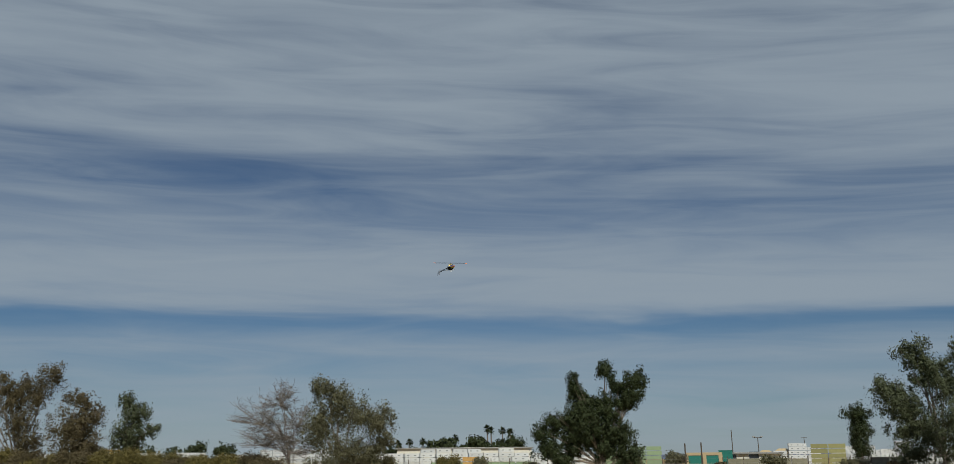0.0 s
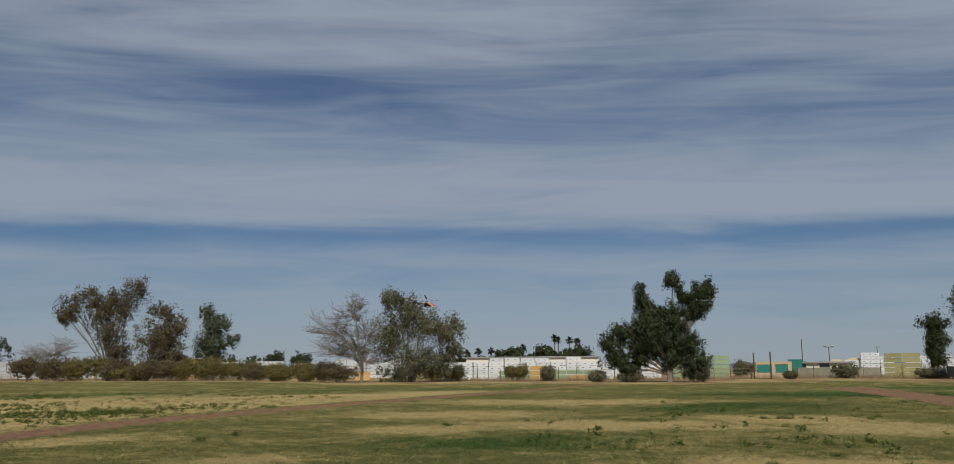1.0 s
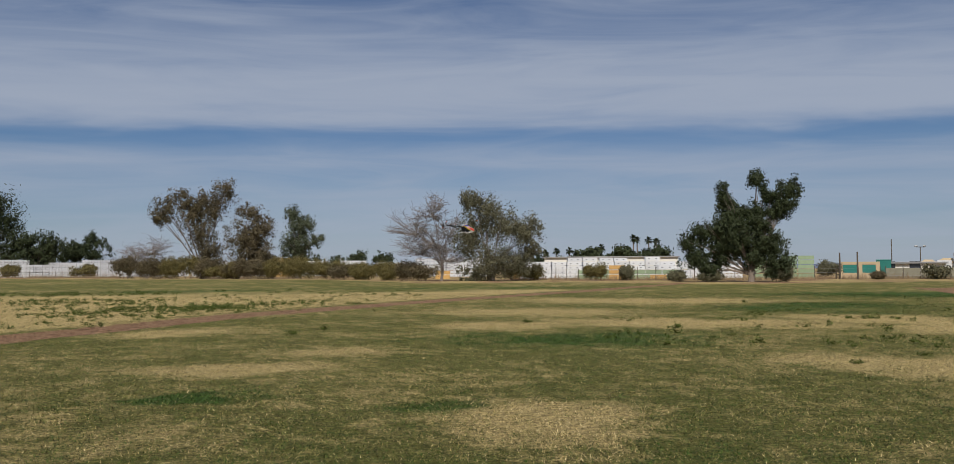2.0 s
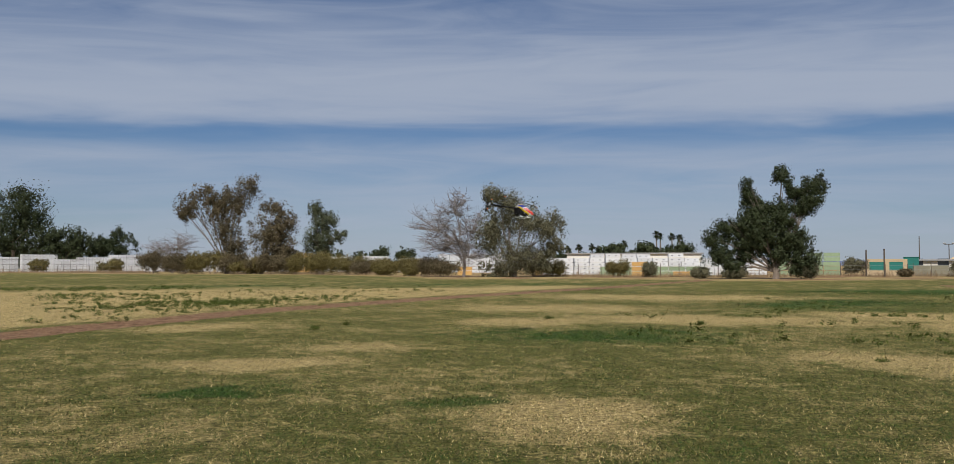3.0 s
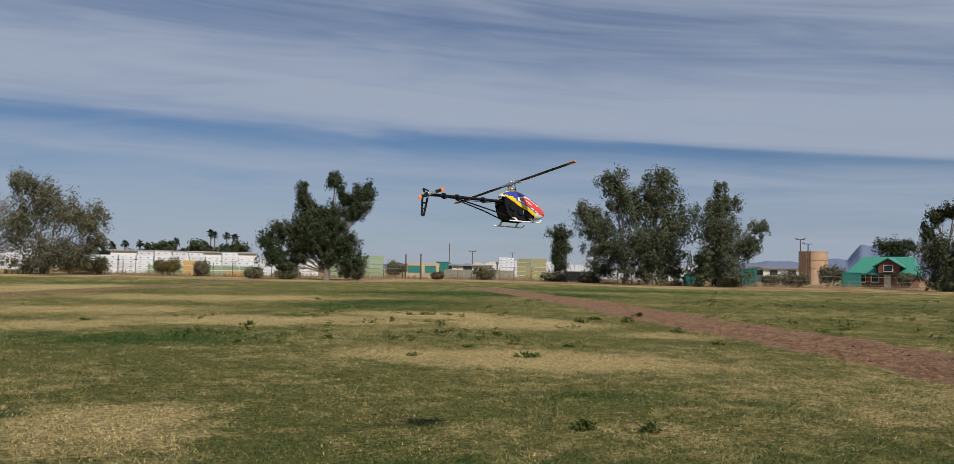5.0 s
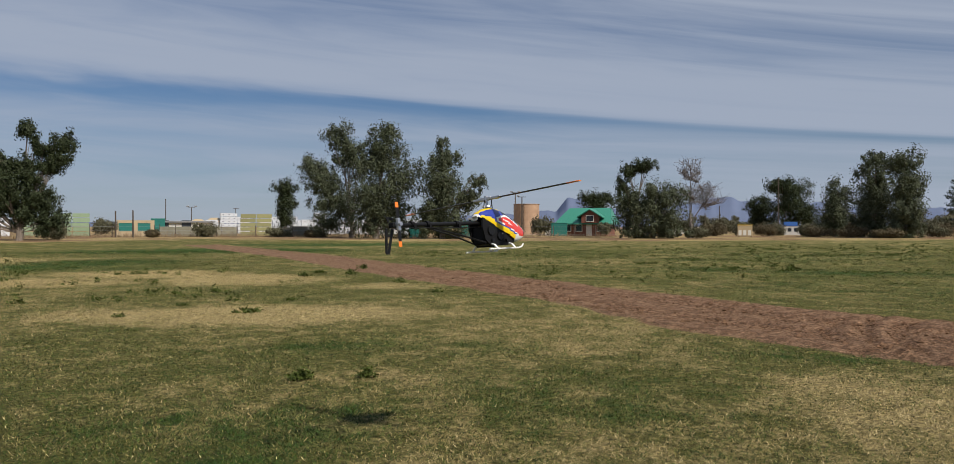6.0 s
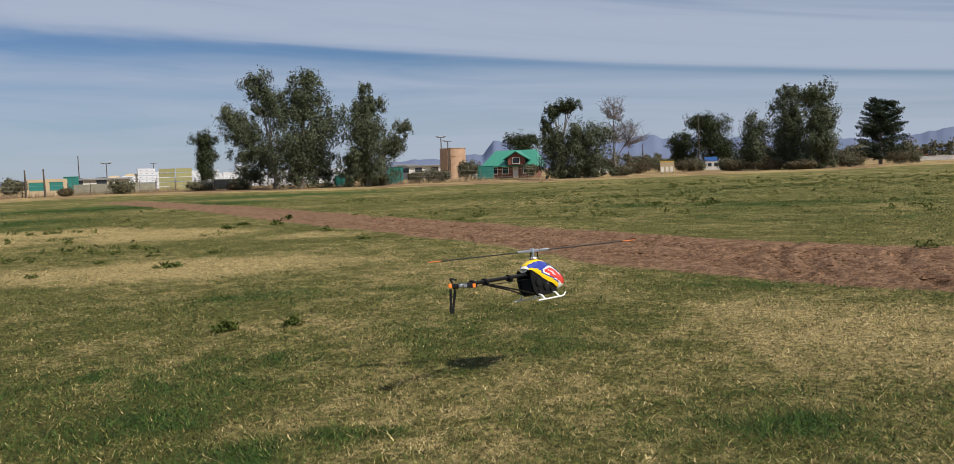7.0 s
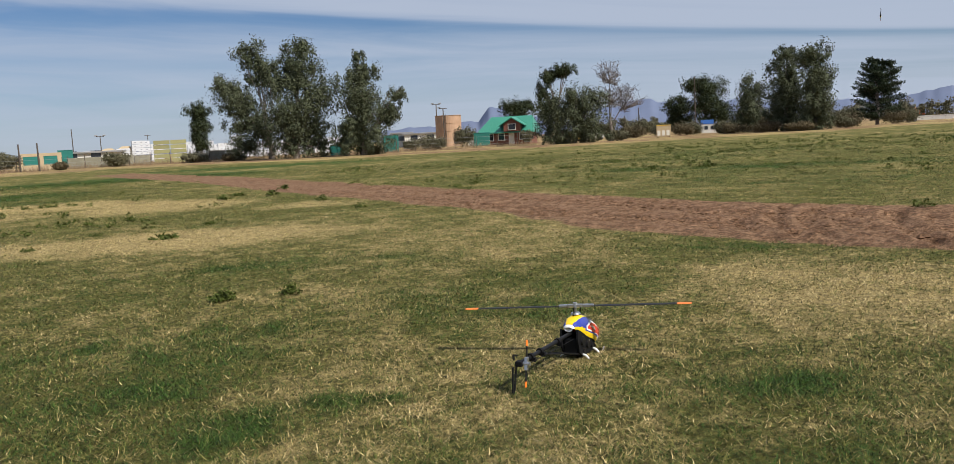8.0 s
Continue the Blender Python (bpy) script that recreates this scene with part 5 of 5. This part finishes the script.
far_wood(-13, -3.5, 440, 12.5, "dark line of distant trees", 1)
far_wood(4.5, 9.2, 380, 9, "low line of distant trees", 2)
far_wood(8.6, 12.0, 330, 13.0, "rounded distant trees beside palms", 3)
far_wood(12.6, 14.0, 330, 11.5, "dark distant trees beside palms", 4, count=3000)
far_wood(60.5, 66, 320, 6, "low scrub far behind the field", 5, LEAF_OLIVE, 4000)
far_wood(68.5, 82, 330, 8, "low trees far behind the field", 6, LEAF_OLIVE, 4000)
far_wood(-34, -24, 400, 14, "dark trees far behind the white stacks", 7)


def palm(az, d, h, seed):
    r = random.Random(seed)
    t = thing("palm", at(az, d), "tall fan palm on a bare stem, far off", "palm", "distant palms")
    bm = bmesh.new()
    tube(bm, [(0, 0, -0.1), (0.1, 0, h * 0.5), (0, 0, h - 0.8)], [0.34, 0.26, 0.24], 6)
    part("trunk", bm, BARK, t)
    bm = bmesh.new()
    for k in range(46):
        a, e = r.uniform(0, math.tau), r.uniform(-0.9, 1.3)
        l = r.uniform(1.3, 2.1)
        d1 = Vector((math.cos(a) * math.cos(e), math.sin(a) * math.cos(e), math.sin(e)))
        s = d1.cross(Vector((0, 0, 1))).normalized() * 0.34
        b = Vector((0, 0, h - 0.9))
        q = [bm.verts.new(c) for c in (b, b + d1 * l * 0.7 + s, b + d1 * l - Vector((0, 0, 0.35)), b + d1 * l * 0.7 - s)]
        bm.faces.new(q)
    part("fronds", bm, LEAF_DARK, t)


for k, (az, h) in enumerate(((12.1, 14.4), (12.35, 13.7), (13.1, 13.6), (13.6, 13.2), (10.0, 11.0), (7.0, 9.6), (7.9, 9.8), (6.3, 9.0))):
    palm(az, 335, h, k)


def mountains():
    heads = [(14, 0.0), (18, 0.1), (20, 0.75), (21.5, 0.3), (26, 0.3), (30, 0.35), (36, 0.2), (44, 0.3), (47, 0.8), (51, 0.95), (53, 1.15), (53.7, 1.95), (55.4, 1.8), (56.5, 1.2), (60, 1.4), (62, 1.65), (64.0, 1.9), (66.5, 1.6), (70, 1.45), (74, 1.1), (77, 1.15), (79, 1.2), (81, 1.45), (84, 1.5), (90, 0.9), (96, 0.2)]
    az = np.arange(14, 96, 0.12)
    el = np.interp(az, [h[0] for h in heads], [h[1] for h in heads])
    el = el * (1 + 0.05 * np.sin(az * 2.1) + 0.03 * np.sin(az * 4.7 + 1) + 0.015 * np.sin(az * 9.0))
    verts, faces = [], []
    for a, e in zip(az, el):
        s, c = math.sin(radians(a)), math.cos(radians(a))
        top = 3900 * math.tan(radians(max(e, 0.02)))
        for d, k in ((3500, -0.02), (3640, 0.45), (3780, 0.7), (3900, 1.0), (4200, 0.3)):
            w = 1 + 0.06 * math.sin(a * 2.3 + d) if 0 < k < 1 else 1
            verts.append((d * s, d * c, top * k * w - (4 if k < 0 else 0)))
    for i in range(len(az) - 1):
        for k in range(4):
            a = i * 5 + k
            faces.append((a, a + 5, a + 6, a + 1))
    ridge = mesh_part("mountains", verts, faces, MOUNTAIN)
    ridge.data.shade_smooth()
    tagged(ridge, "desert mountains on the horizon, blue haze painted into their colour", "mountains", kind="structure")


mountains()

# ---- model helicopter ----
PAINT = {k: material("canopy_" + k, c, 0.25, vary=0.04, scale=30, shine=0.6) for k, c in (("yellow", (0.85, 0.58, 0.01)), ("blue", (0.03, 0.05, 0.33)), ("red", (0.68, 0.045, 0.03)), ("white", (0.82, 0.82, 0.82)), ("tint", (0.02, 0.02, 0.035)), ("orange", (0.8, 0.25, 0.02)))}
CARBON = material("carbon_fibre", (0.008, 0.008, 0.009), 0.45, vary=0.3, scale=300, spec=0.25)
BLACKPLASTIC = material("black_plastic", (0.008, 0.008, 0.009), 0.6, vary=0.2, scale=60, spec=0.15)
ALLOY = material("machined_alloy", (0.55, 0.55, 0.57), 0.3, 0.9, vary=0.1, scale=80)
TIP = material("orange_tip", (0.85, 0.2, 0.02), 0.4, vary=0.08, scale=40)
SKIDWHITE = material("white_skid", (0.8, 0.8, 0.8), 0.4, vary=0.06, scale=40)

heli = thing("model_helicopter", Matrix.Identity(4), "radio-controlled helicopter with a yellow, blue and red canopy", "helicopter")
HULL = [(-0.145, -0.12, -0.15, 0.03), (-0.12, -0.092, -0.165, 0.05), (-0.06, -0.068, -0.21, 0.068), (0.0, -0.06, -0.25, 0.076), (0.06, -0.07, -0.285, 0.08), (0.13, -0.095, -0.31, 0.08), (0.2, -0.13, -0.32, 0.073), (0.27, -0.168, -0.312, 0.06), (0.32, -0.2, -0.295, 0.043), (0.355, -0.225, -0.272, 0.022), (0.37, -0.242, -0.252, 0.006)]


def hull_at(x):
    return [float(np.interp(x, [h[0] for h in HULL], [h[i] for h in HULL])) for i in (1, 2, 3)]


def canopy():
    """The painted shell: yellow sweep, blue and red flashes with white edges, dark window."""
    keys = ["yellow", "blue", "red", "white", "tint", "orange"]
    bm = bmesh.new()
    nx, na = 110, 72
    rings = []
    for i in range(nx + 1):
        x = -0.145 + 0.515 * i / nx
        zt, zb, w = hull_at(x)
        zc, hz = (zt + zb) / 2, (zt - zb) / 2
        ring = []
        for k in range(na):
            a = math.tau * k / na
            c, s = math.cos(a), math.sin(a)
            ring.append(bm.verts.new((x, w * math.copysign(abs(c) ** 0.8, c), zc + hz * math.copysign(abs(s) ** 0.9, s))))
        rings.append(ring)
    for r, s in zip(rings, rings[1:]):
        for k in range(na):
            f = bm.faces.new((r[k], s[k], s[(k + 1) % na], r[(k + 1) % na]))
            p = f.calc_center_median()
            zt, zb, w = hull_at(p.x)
            low = -0.125 - 0.17 * max(0.0, (p.x + 0.145) / 0.345) ** 0.9  # edge of the black side frames
            h = (p.z - low) / (zt - low)
            x = p.x
            if p.z < low and x < 0.2:
                bm.faces.remove(f)
                continue
            red = x - 0.02 > 0 and 0.3 + 0.1 * (x - 0.02) < h < 0.3 + 0.42 * min(1, (x + 0.03) / 0.14) - 0.55 * max(0, x - 0.16)
            redge = x > 0.0 and 0.27 < h < 0.33 + 0.45 * min(1, (x + 0.04) / 0.14) - 0.5 * max(0, x - 0.16)
            if x < -0.13 and p.z > -0.15:
                key = "white"
            elif x > 0.2 and p.z < -0.262:
                key = "white" if p.z < -0.275 or x < 0.25 else "red"
            elif h < 0.2 or (x < -0.02 and h < 0.34 - 0.9 * (x + 0.02)) and h < 0.75:
                key = "yellow" if x < 0.2 else "red"
            elif x > 0.25:
                key = "red" if h < 0.8 else "orange"
            elif red:
                key = "white" if 0.06 < x < 0.16 and 0.46 < h < 0.53 and (x * 100) % 2.2 < 1.3 else "red"
            elif redge:
                key = "white"
            elif x > 0.07 and h > 0.74 and abs(p.y) > 0.008:
                key = "tint"
            elif h > 0.9 and x < 0.07:
                key = "yellow"
            else:
                key = "blue"
            f.material_index = keys.index(key)
    bm.faces.new(rings[-1])
    bm.faces.new(rings[0][::-1]).material_index = 3
    return part("canopy", bm, [PAINT[k] for k in keys], heli, "glossy canopy painted yellow, blue, red and white", smooth=True)


canopy()


def side_frame(y):
    bm = bmesh.new()
    outline = [(-0.135, -0.135), (-0.02, -0.19), (0.06, -0.235), (0.13, -0.28), (0.18, -0.318), (0.1, -0.335), (-0.08, -0.335), (-0.13, -0.29), (-0.15, -0.2)]
    a = [bm.verts.new((x, y, z)) for x, z in outline]
    b = [bm.verts.new((x, y + (0.012 if y > 0 else -0.012), z)) for x, z in outline]
    bm.faces.new(a)
    bm.faces.new(b[::-1])
    for i in range(len(a)):
        j = (i + 1) % len(a)
        bm.faces.new((a[i], b[i], b[j], a[j]))
    bmesh.ops.recalc_face_normals(bm, faces=bm.faces)
    fr = part("side_frame", bm, BLACKPLASTIC, heli, "black carbon side frame")
    s = 1 if y > 0 else -1
    for x, z, r in ((-0.07, -0.23, 0.035), (0.02, -0.27, 0.03), (-0.06, -0.3, 0.018), (0.09, -0.3, 0.014)):
        bm = bmesh.new()
        bmesh.ops.create_cone(bm, cap_ends=True, segments=20, radius1=r, radius2=r * 0.9, depth=0.012, matrix=Matrix.Translation((x, y + s * 0.019, z)) @ Matrix.Rotation(math.pi / 2, 4, "X"))
        part("gear_cover", bm, CARBON, fr)
    bm = bmesh.new()
    box(bm, 0.035, 0.06, y + s * 0.012 - 0.002, y + s * 0.012 + 0.006, -0.275, -0.25)
    part("switch_plate", bm, SKIDWHITE, fr, "small white switch plate")


side_frame(0.055)
side_frame(-0.055)
bm = bmesh.new()
box(bm, -0.13, 0.17, -0.05, 0.05, -0.325, -0.2, 0.01)
part("gearbox", bm, BLACKPLASTIC, heli)
bm = bmesh.new()
tube(bm, [(0, 0, -0.2), (0, 0, 0.012)], [0.009, 0.009], 10)
part("mast", bm, ALLOY, heli)
bm = bmesh.new()
bmesh.ops.create_cone(bm, cap_ends=True, segments=24, radius1=0.035, radius2=0.03, depth=0.012, matrix=Matrix.Translation((0, 0, -0.05)))
box(bm, -0.04, 0.04, -0.008, 0.008, -0.056, -0.044)
part("swashplate", bm, ALLOY, heli)
for x, y in ((0.03, 0.02), (0.03, -0.02), (-0.035, 0.0)):
    bm = bmesh.new()
    tube(bm, [(x * 1.1, y * 1.2, -0.1), (x, y, -0.05), (x * 0.6, y * 1.6, -0.005)], [0.004, 0.004, 0.004], 6)
    part("push_rod", bm, BLACKPLASTIC, heli)
bm = bmesh.new()
tube(bm, [(-0.1, 0, -0.168), (-0.93, 0, -0.174)], [0.0135, 0.0135], 14)
part("tail_boom", bm, CARBON, heli)
for y in (-0.055, 0.055):
    bm = bmesh.new()
    tube(bm, [(-0.12, y, -0.31), (-0.3, y * 0.6, -0.262), (-0.62, y * 0.25, -0.19)], [0.006, 0.006, 0.006], 6)
    part("boom_strut", bm, CARBON, heli)
bm = bmesh.new()
tube(bm, [(-0.12, -0.035, -0.2), (-0.5, -0.026, -0.2), (-0.9, -0.03, -0.19)], [0.003, 0.003, 0.003], 5)
part("tail_push_rod", bm, CARBON, heli)
for x in (-0.34, -0.62, -0.76):
    bm = bmesh.new()
    bmesh.ops.create_cone(bm, cap_ends=True, segments=16, radius1=0.023, radius2=0.023, depth=0.025, matrix=Matrix.Translation((x, 0, -0.172)) @ Matrix.Rotation(math.pi / 2, 4, "Y"))
    box(bm, x - 0.01, x + 0.01, -0.035, 0.0, -0.2, -0.175)
    part("boom_clamp", bm, BLACKPLASTIC, heli)
# tail gear case, upper stub and slotted lower fin
bm = bmesh.new()
box(bm, -0.945, -0.9, -0.026, 0.02, -0.19, -0.157, 0.006)
part("tail_gearbox", bm, BLACKPLASTIC, heli)


def fin():
    bm = bmesh.new()
    bars = [((-0.93, -0.15), (-0.945, -0.12), 0.008), ((-0.945, -0.12), (-0.885, -0.135), 0.006), ((-0.955, -0.19), (-0.975, -0.345), 0.009), ((-0.905, -0.195), (-0.955, -0.345), 0.009), ((-0.978, -0.345), (-0.95, -0.345), 0.009), ((-0.962, -0.24), (-0.922, -0.24), 0.006), ((-0.967, -0.29), (-0.938, -0.29), 0.006)]
    for (x0, z0), (x1, z1), r in bars:
        d = Vector((x1 - x0, 0, z1 - z0))
        n = Vector((-d.z, 0, d.x)).normalized() * r
        v = []
        for yy in (0.026, 0.031):
            for p in (Vector((x0, yy, z0)) - n, Vector((x1, yy, z1)) - n, Vector((x1, yy, z1)) + n, Vector((x0, yy, z0)) + n):
                v.append(bm.verts.new(p))
        for q in ((0, 1, 2, 3), (7, 6, 5, 4), (0, 4, 5, 1), (1, 5, 6, 2), (2, 6, 7, 3), (3, 7, 4, 0)):
            bm.faces.new([v[i] for i in q])
    part("tail_fin", bm, CARBON, heli, "slotted black carbon tail fin")


fin()


def blade(parent, x0, x1, chord, sign, tip, thick=0.006, upright=False, root=0.6):
    """A tapered aerofoil blade with a painted tip."""
    stations = [(x0, chord * root), (x0 + (x1 - x0) * 0.12, chord), (x1 - 0.03 * (x1 - x0), chord * 0.95), (x1, chord * 0.6)]
    cut = x1 - tip
    for name, xs, mat in (("blade", (x0, cut), CARBON), ("blade_tip", (cut + 0.0005, x1), TIP)):
        bm = bmesh.new()
        rings = []
        for k in range(9):
            x = xs[0] + (xs[1] - xs[0]) * k / 8
            c = float(np.interp(x, [s[0] for s in stations], [s[1] for s in stations]))
            prof = [(-0.5 * c, 0), (-0.2 * c, thick), (0.25 * c, thick * 0.7), (0.5 * c, 0), (0.25 * c, -thick * 0.5), (-0.2 * c, -thick * 0.7)]
            if upright:
                rings.append([bm.verts.new((sign * c1, z1, sign * x)) for c1, z1 in prof])
            else:
                rings.append([bm.verts.new((sign * x, sign * -c1, z1)) for c1, z1 in prof])
        for r, s in zip(rings, rings[1:]):
            for k in range(6):
                bm.faces.new((r[k], r[(k + 1) % 6], s[(k + 1) % 6], s[k]))
        bm.faces.new(rings[0])
        bm.faces.new(rings[-1])
        bmesh.ops.recalc_face_normals(bm, faces=bm.faces)
        part(name, bm, mat, parent, "orange blade tip" if mat is TIP else "black carbon blade")


bm = bmesh.new()
bmesh.ops.create_cone(bm, cap_ends=True, segments=20, radius1=0.018, radius2=0.015, depth=0.035, matrix=Matrix.Translation((0, 0, 0.008)))
box(bm, -0.05, 0.05, -0.014, 0.014, -0.008, 0.014, 0.003)
rotor = part("main_rotor", bm, ALLOY, heli, "two-bladed main rotor with orange tips")
for s in (-1, 1):
    bm = bmesh.new()
    box(bm, min(s * 0.052, s * 0.13), max(s * 0.052, s * 0.115), -0.013, 0.013, -0.007, 0.012, 0.004)
    box(bm, min(s * 0.06, s * 0.085), max(s * 0.06, s * 0.085), -0.05, -0.017, -0.004, 0.006)
    part("blade_grip", bm, ALLOY, rotor)
    blade(rotor, 0.11, 0.79, 0.062, s, 0.095, 0.005)
bm = bmesh.new()
bmesh.ops.create_cone(bm, cap_ends=True, segments=16, radius1=0.013, radius2=0.013, depth=0.05, matrix=Matrix.Rotation(math.pi / 2, 4, "X"))
box(bm, -0.012, 0.012, -0.01, 0.01, -0.04, 0.04, 0.003)
tail_rotor = part("tail_rotor", bm, ALLOY, heli, "two-bladed tail rotor with orange tips")
for s in (-1, 1):
    blade(tail_rotor, 0.035, 0.142, 0.028, s, 0.035, 0.003, True)
for y in (-0.11, 0.11):
    bm = bmesh.new()
    tube(bm, [(-0.15, y, -0.362), (0.17, y, -0.362), (0.2, y, -0.355), (0.222, y, -0.335)], [0.006, 0.006, 0.006, 0.005], 8)
    part("skid_tube", bm, SKIDWHITE, heli, "thin white skid tube")
for x in (-0.07, 0.12):
    bm = bmesh.new()
    prev = None
    for y, z in ((-0.118, -0.366), (-0.09, -0.335), (-0.045, -0.318), (0.045, -0.318), (0.09, -0.335), (0.118, -0.366)):
        row = [bm.verts.new((x + dx, y, z + dz)) for dx, dz in ((-0.01, 0), (0.01, 0), (0.01, 0.008), (-0.01, 0.008))]
        if prev:
            for k in range(4):
                bm.faces.new((prev[k], prev[(k + 1) % 4], row[(k + 1) % 4], row[k]))
        else:
            bm.faces.new(row[::-1])
        prev = row
    bm.faces.new(prev)
    part("skid_bow", bm, SKIDWHITE, heli, "white bowed skid leg")

# ---- helicopter ----
HELI_ROWS = [  # seconds, place of the rotor hub, bank, nose down, heading, turn of the rotor
    (0.0, 6.59, 38.42, 10.67, 23, -26, 41, -51),
    (0.5, 4.58, 39.21, 8.15, 22, 0, 38, -37),
    (1.0, 2.46, 38.79, 4.86, -15, 2, 30, 50),
    (1.5, 0.95, 35.95, 3.37, 0, 3, 25, 90),
    (2.0, 0.5, 30.95, 3.39, -3, 5, 30, 90),
    (3.5, 1.69, 14.84, 2.77, -2.1, 6.2, 32.2, 183.3),
    (4.0, 2.42, 10.51, 2.34, -13.4, 10.8, 26.0, 187.2),
    (4.2, 2.78, 9.23, 2.34, -21.5, 9.4, 19.2, 193.5),
    (4.5, 3.14, 7.62, 2.47, -13.1, 2.6, 20.6, -87.0),
    (5.0, 3.99, 6.35, 2.44, -9.9, 0.9, 9.7, -88.9),
    (5.2, 4.2, 5.72, 2.35, -7.6, -0.3, 6.6, -85.7),
    (6.3, 5.08, 3.75, 1.57, -7.9, -1.0, -1.8, -90.9),
    (6.5, 5.41, 3.78, 1.4, -7.4, -1.6, -3.3, -99.3),
    (7.0, 5.55, 3.45, 0.95, -6.7, 1.7, -1.1, -46.3),
    (7.5, 5.45, 3.12, 0.35, -3.3, 1.5, 5.0, -73.7),
    (8.0, 5.29, 2.92, 0.35, -1.5, 0.3, 8.5, -75.0),
]


far_heli = copy_thing(heli, Matrix.Identity(4))
tagged(far_heli, "second small helicopter, dark against the sky, far off")


def motions():
    walk(heli, [(t, pose(x, y, z, bank, nose, head)) for t, x, y, z, bank, nose, head, _ in HELI_ROWS])
    turn, rows = HELI_ROWS[0][7], []
    for t, *_, phase in HELI_ROWS:
        turn += (phase - turn + 90) % 180 - 90
        rows.append((t, pose(0, 0, 0, 0, 0, turn * 0.999)))
    walk(rotor, rows)
    spin = [0, 45, 10, 60, 30, 22, -65, -25, -15, 70, 12, 0, 0, -85, -35, 12]
    walk(tail_rotor, [(row[0], pose(-0.916, -0.045, -0.174, 0, a, 0)) for row, a in zip(HELI_ROWS, spin)])
    sky_path = [(0.0, 88, 30, 150, 20, 0, 40), (5.0, 84, 26, 150, 40, 0, 60), (7.0, 76, 17, 140, 30, 20, 30), (7.5, 75.6, 9.5, 135, -50, 20, 10), (7.8, 76.6, 6.9, 132, -20, 40, 0), (8.0, 78.1, 5.92, 130, 10, 70, 20)]
    walk(far_heli, [(t, pose(d * math.sin(radians(a)), d * math.cos(radians(a)), 1.6 + d * math.tan(radians(e)), bank, nose, head)) for t, a, e, d, bank, nose, head in sky_path])


motions()
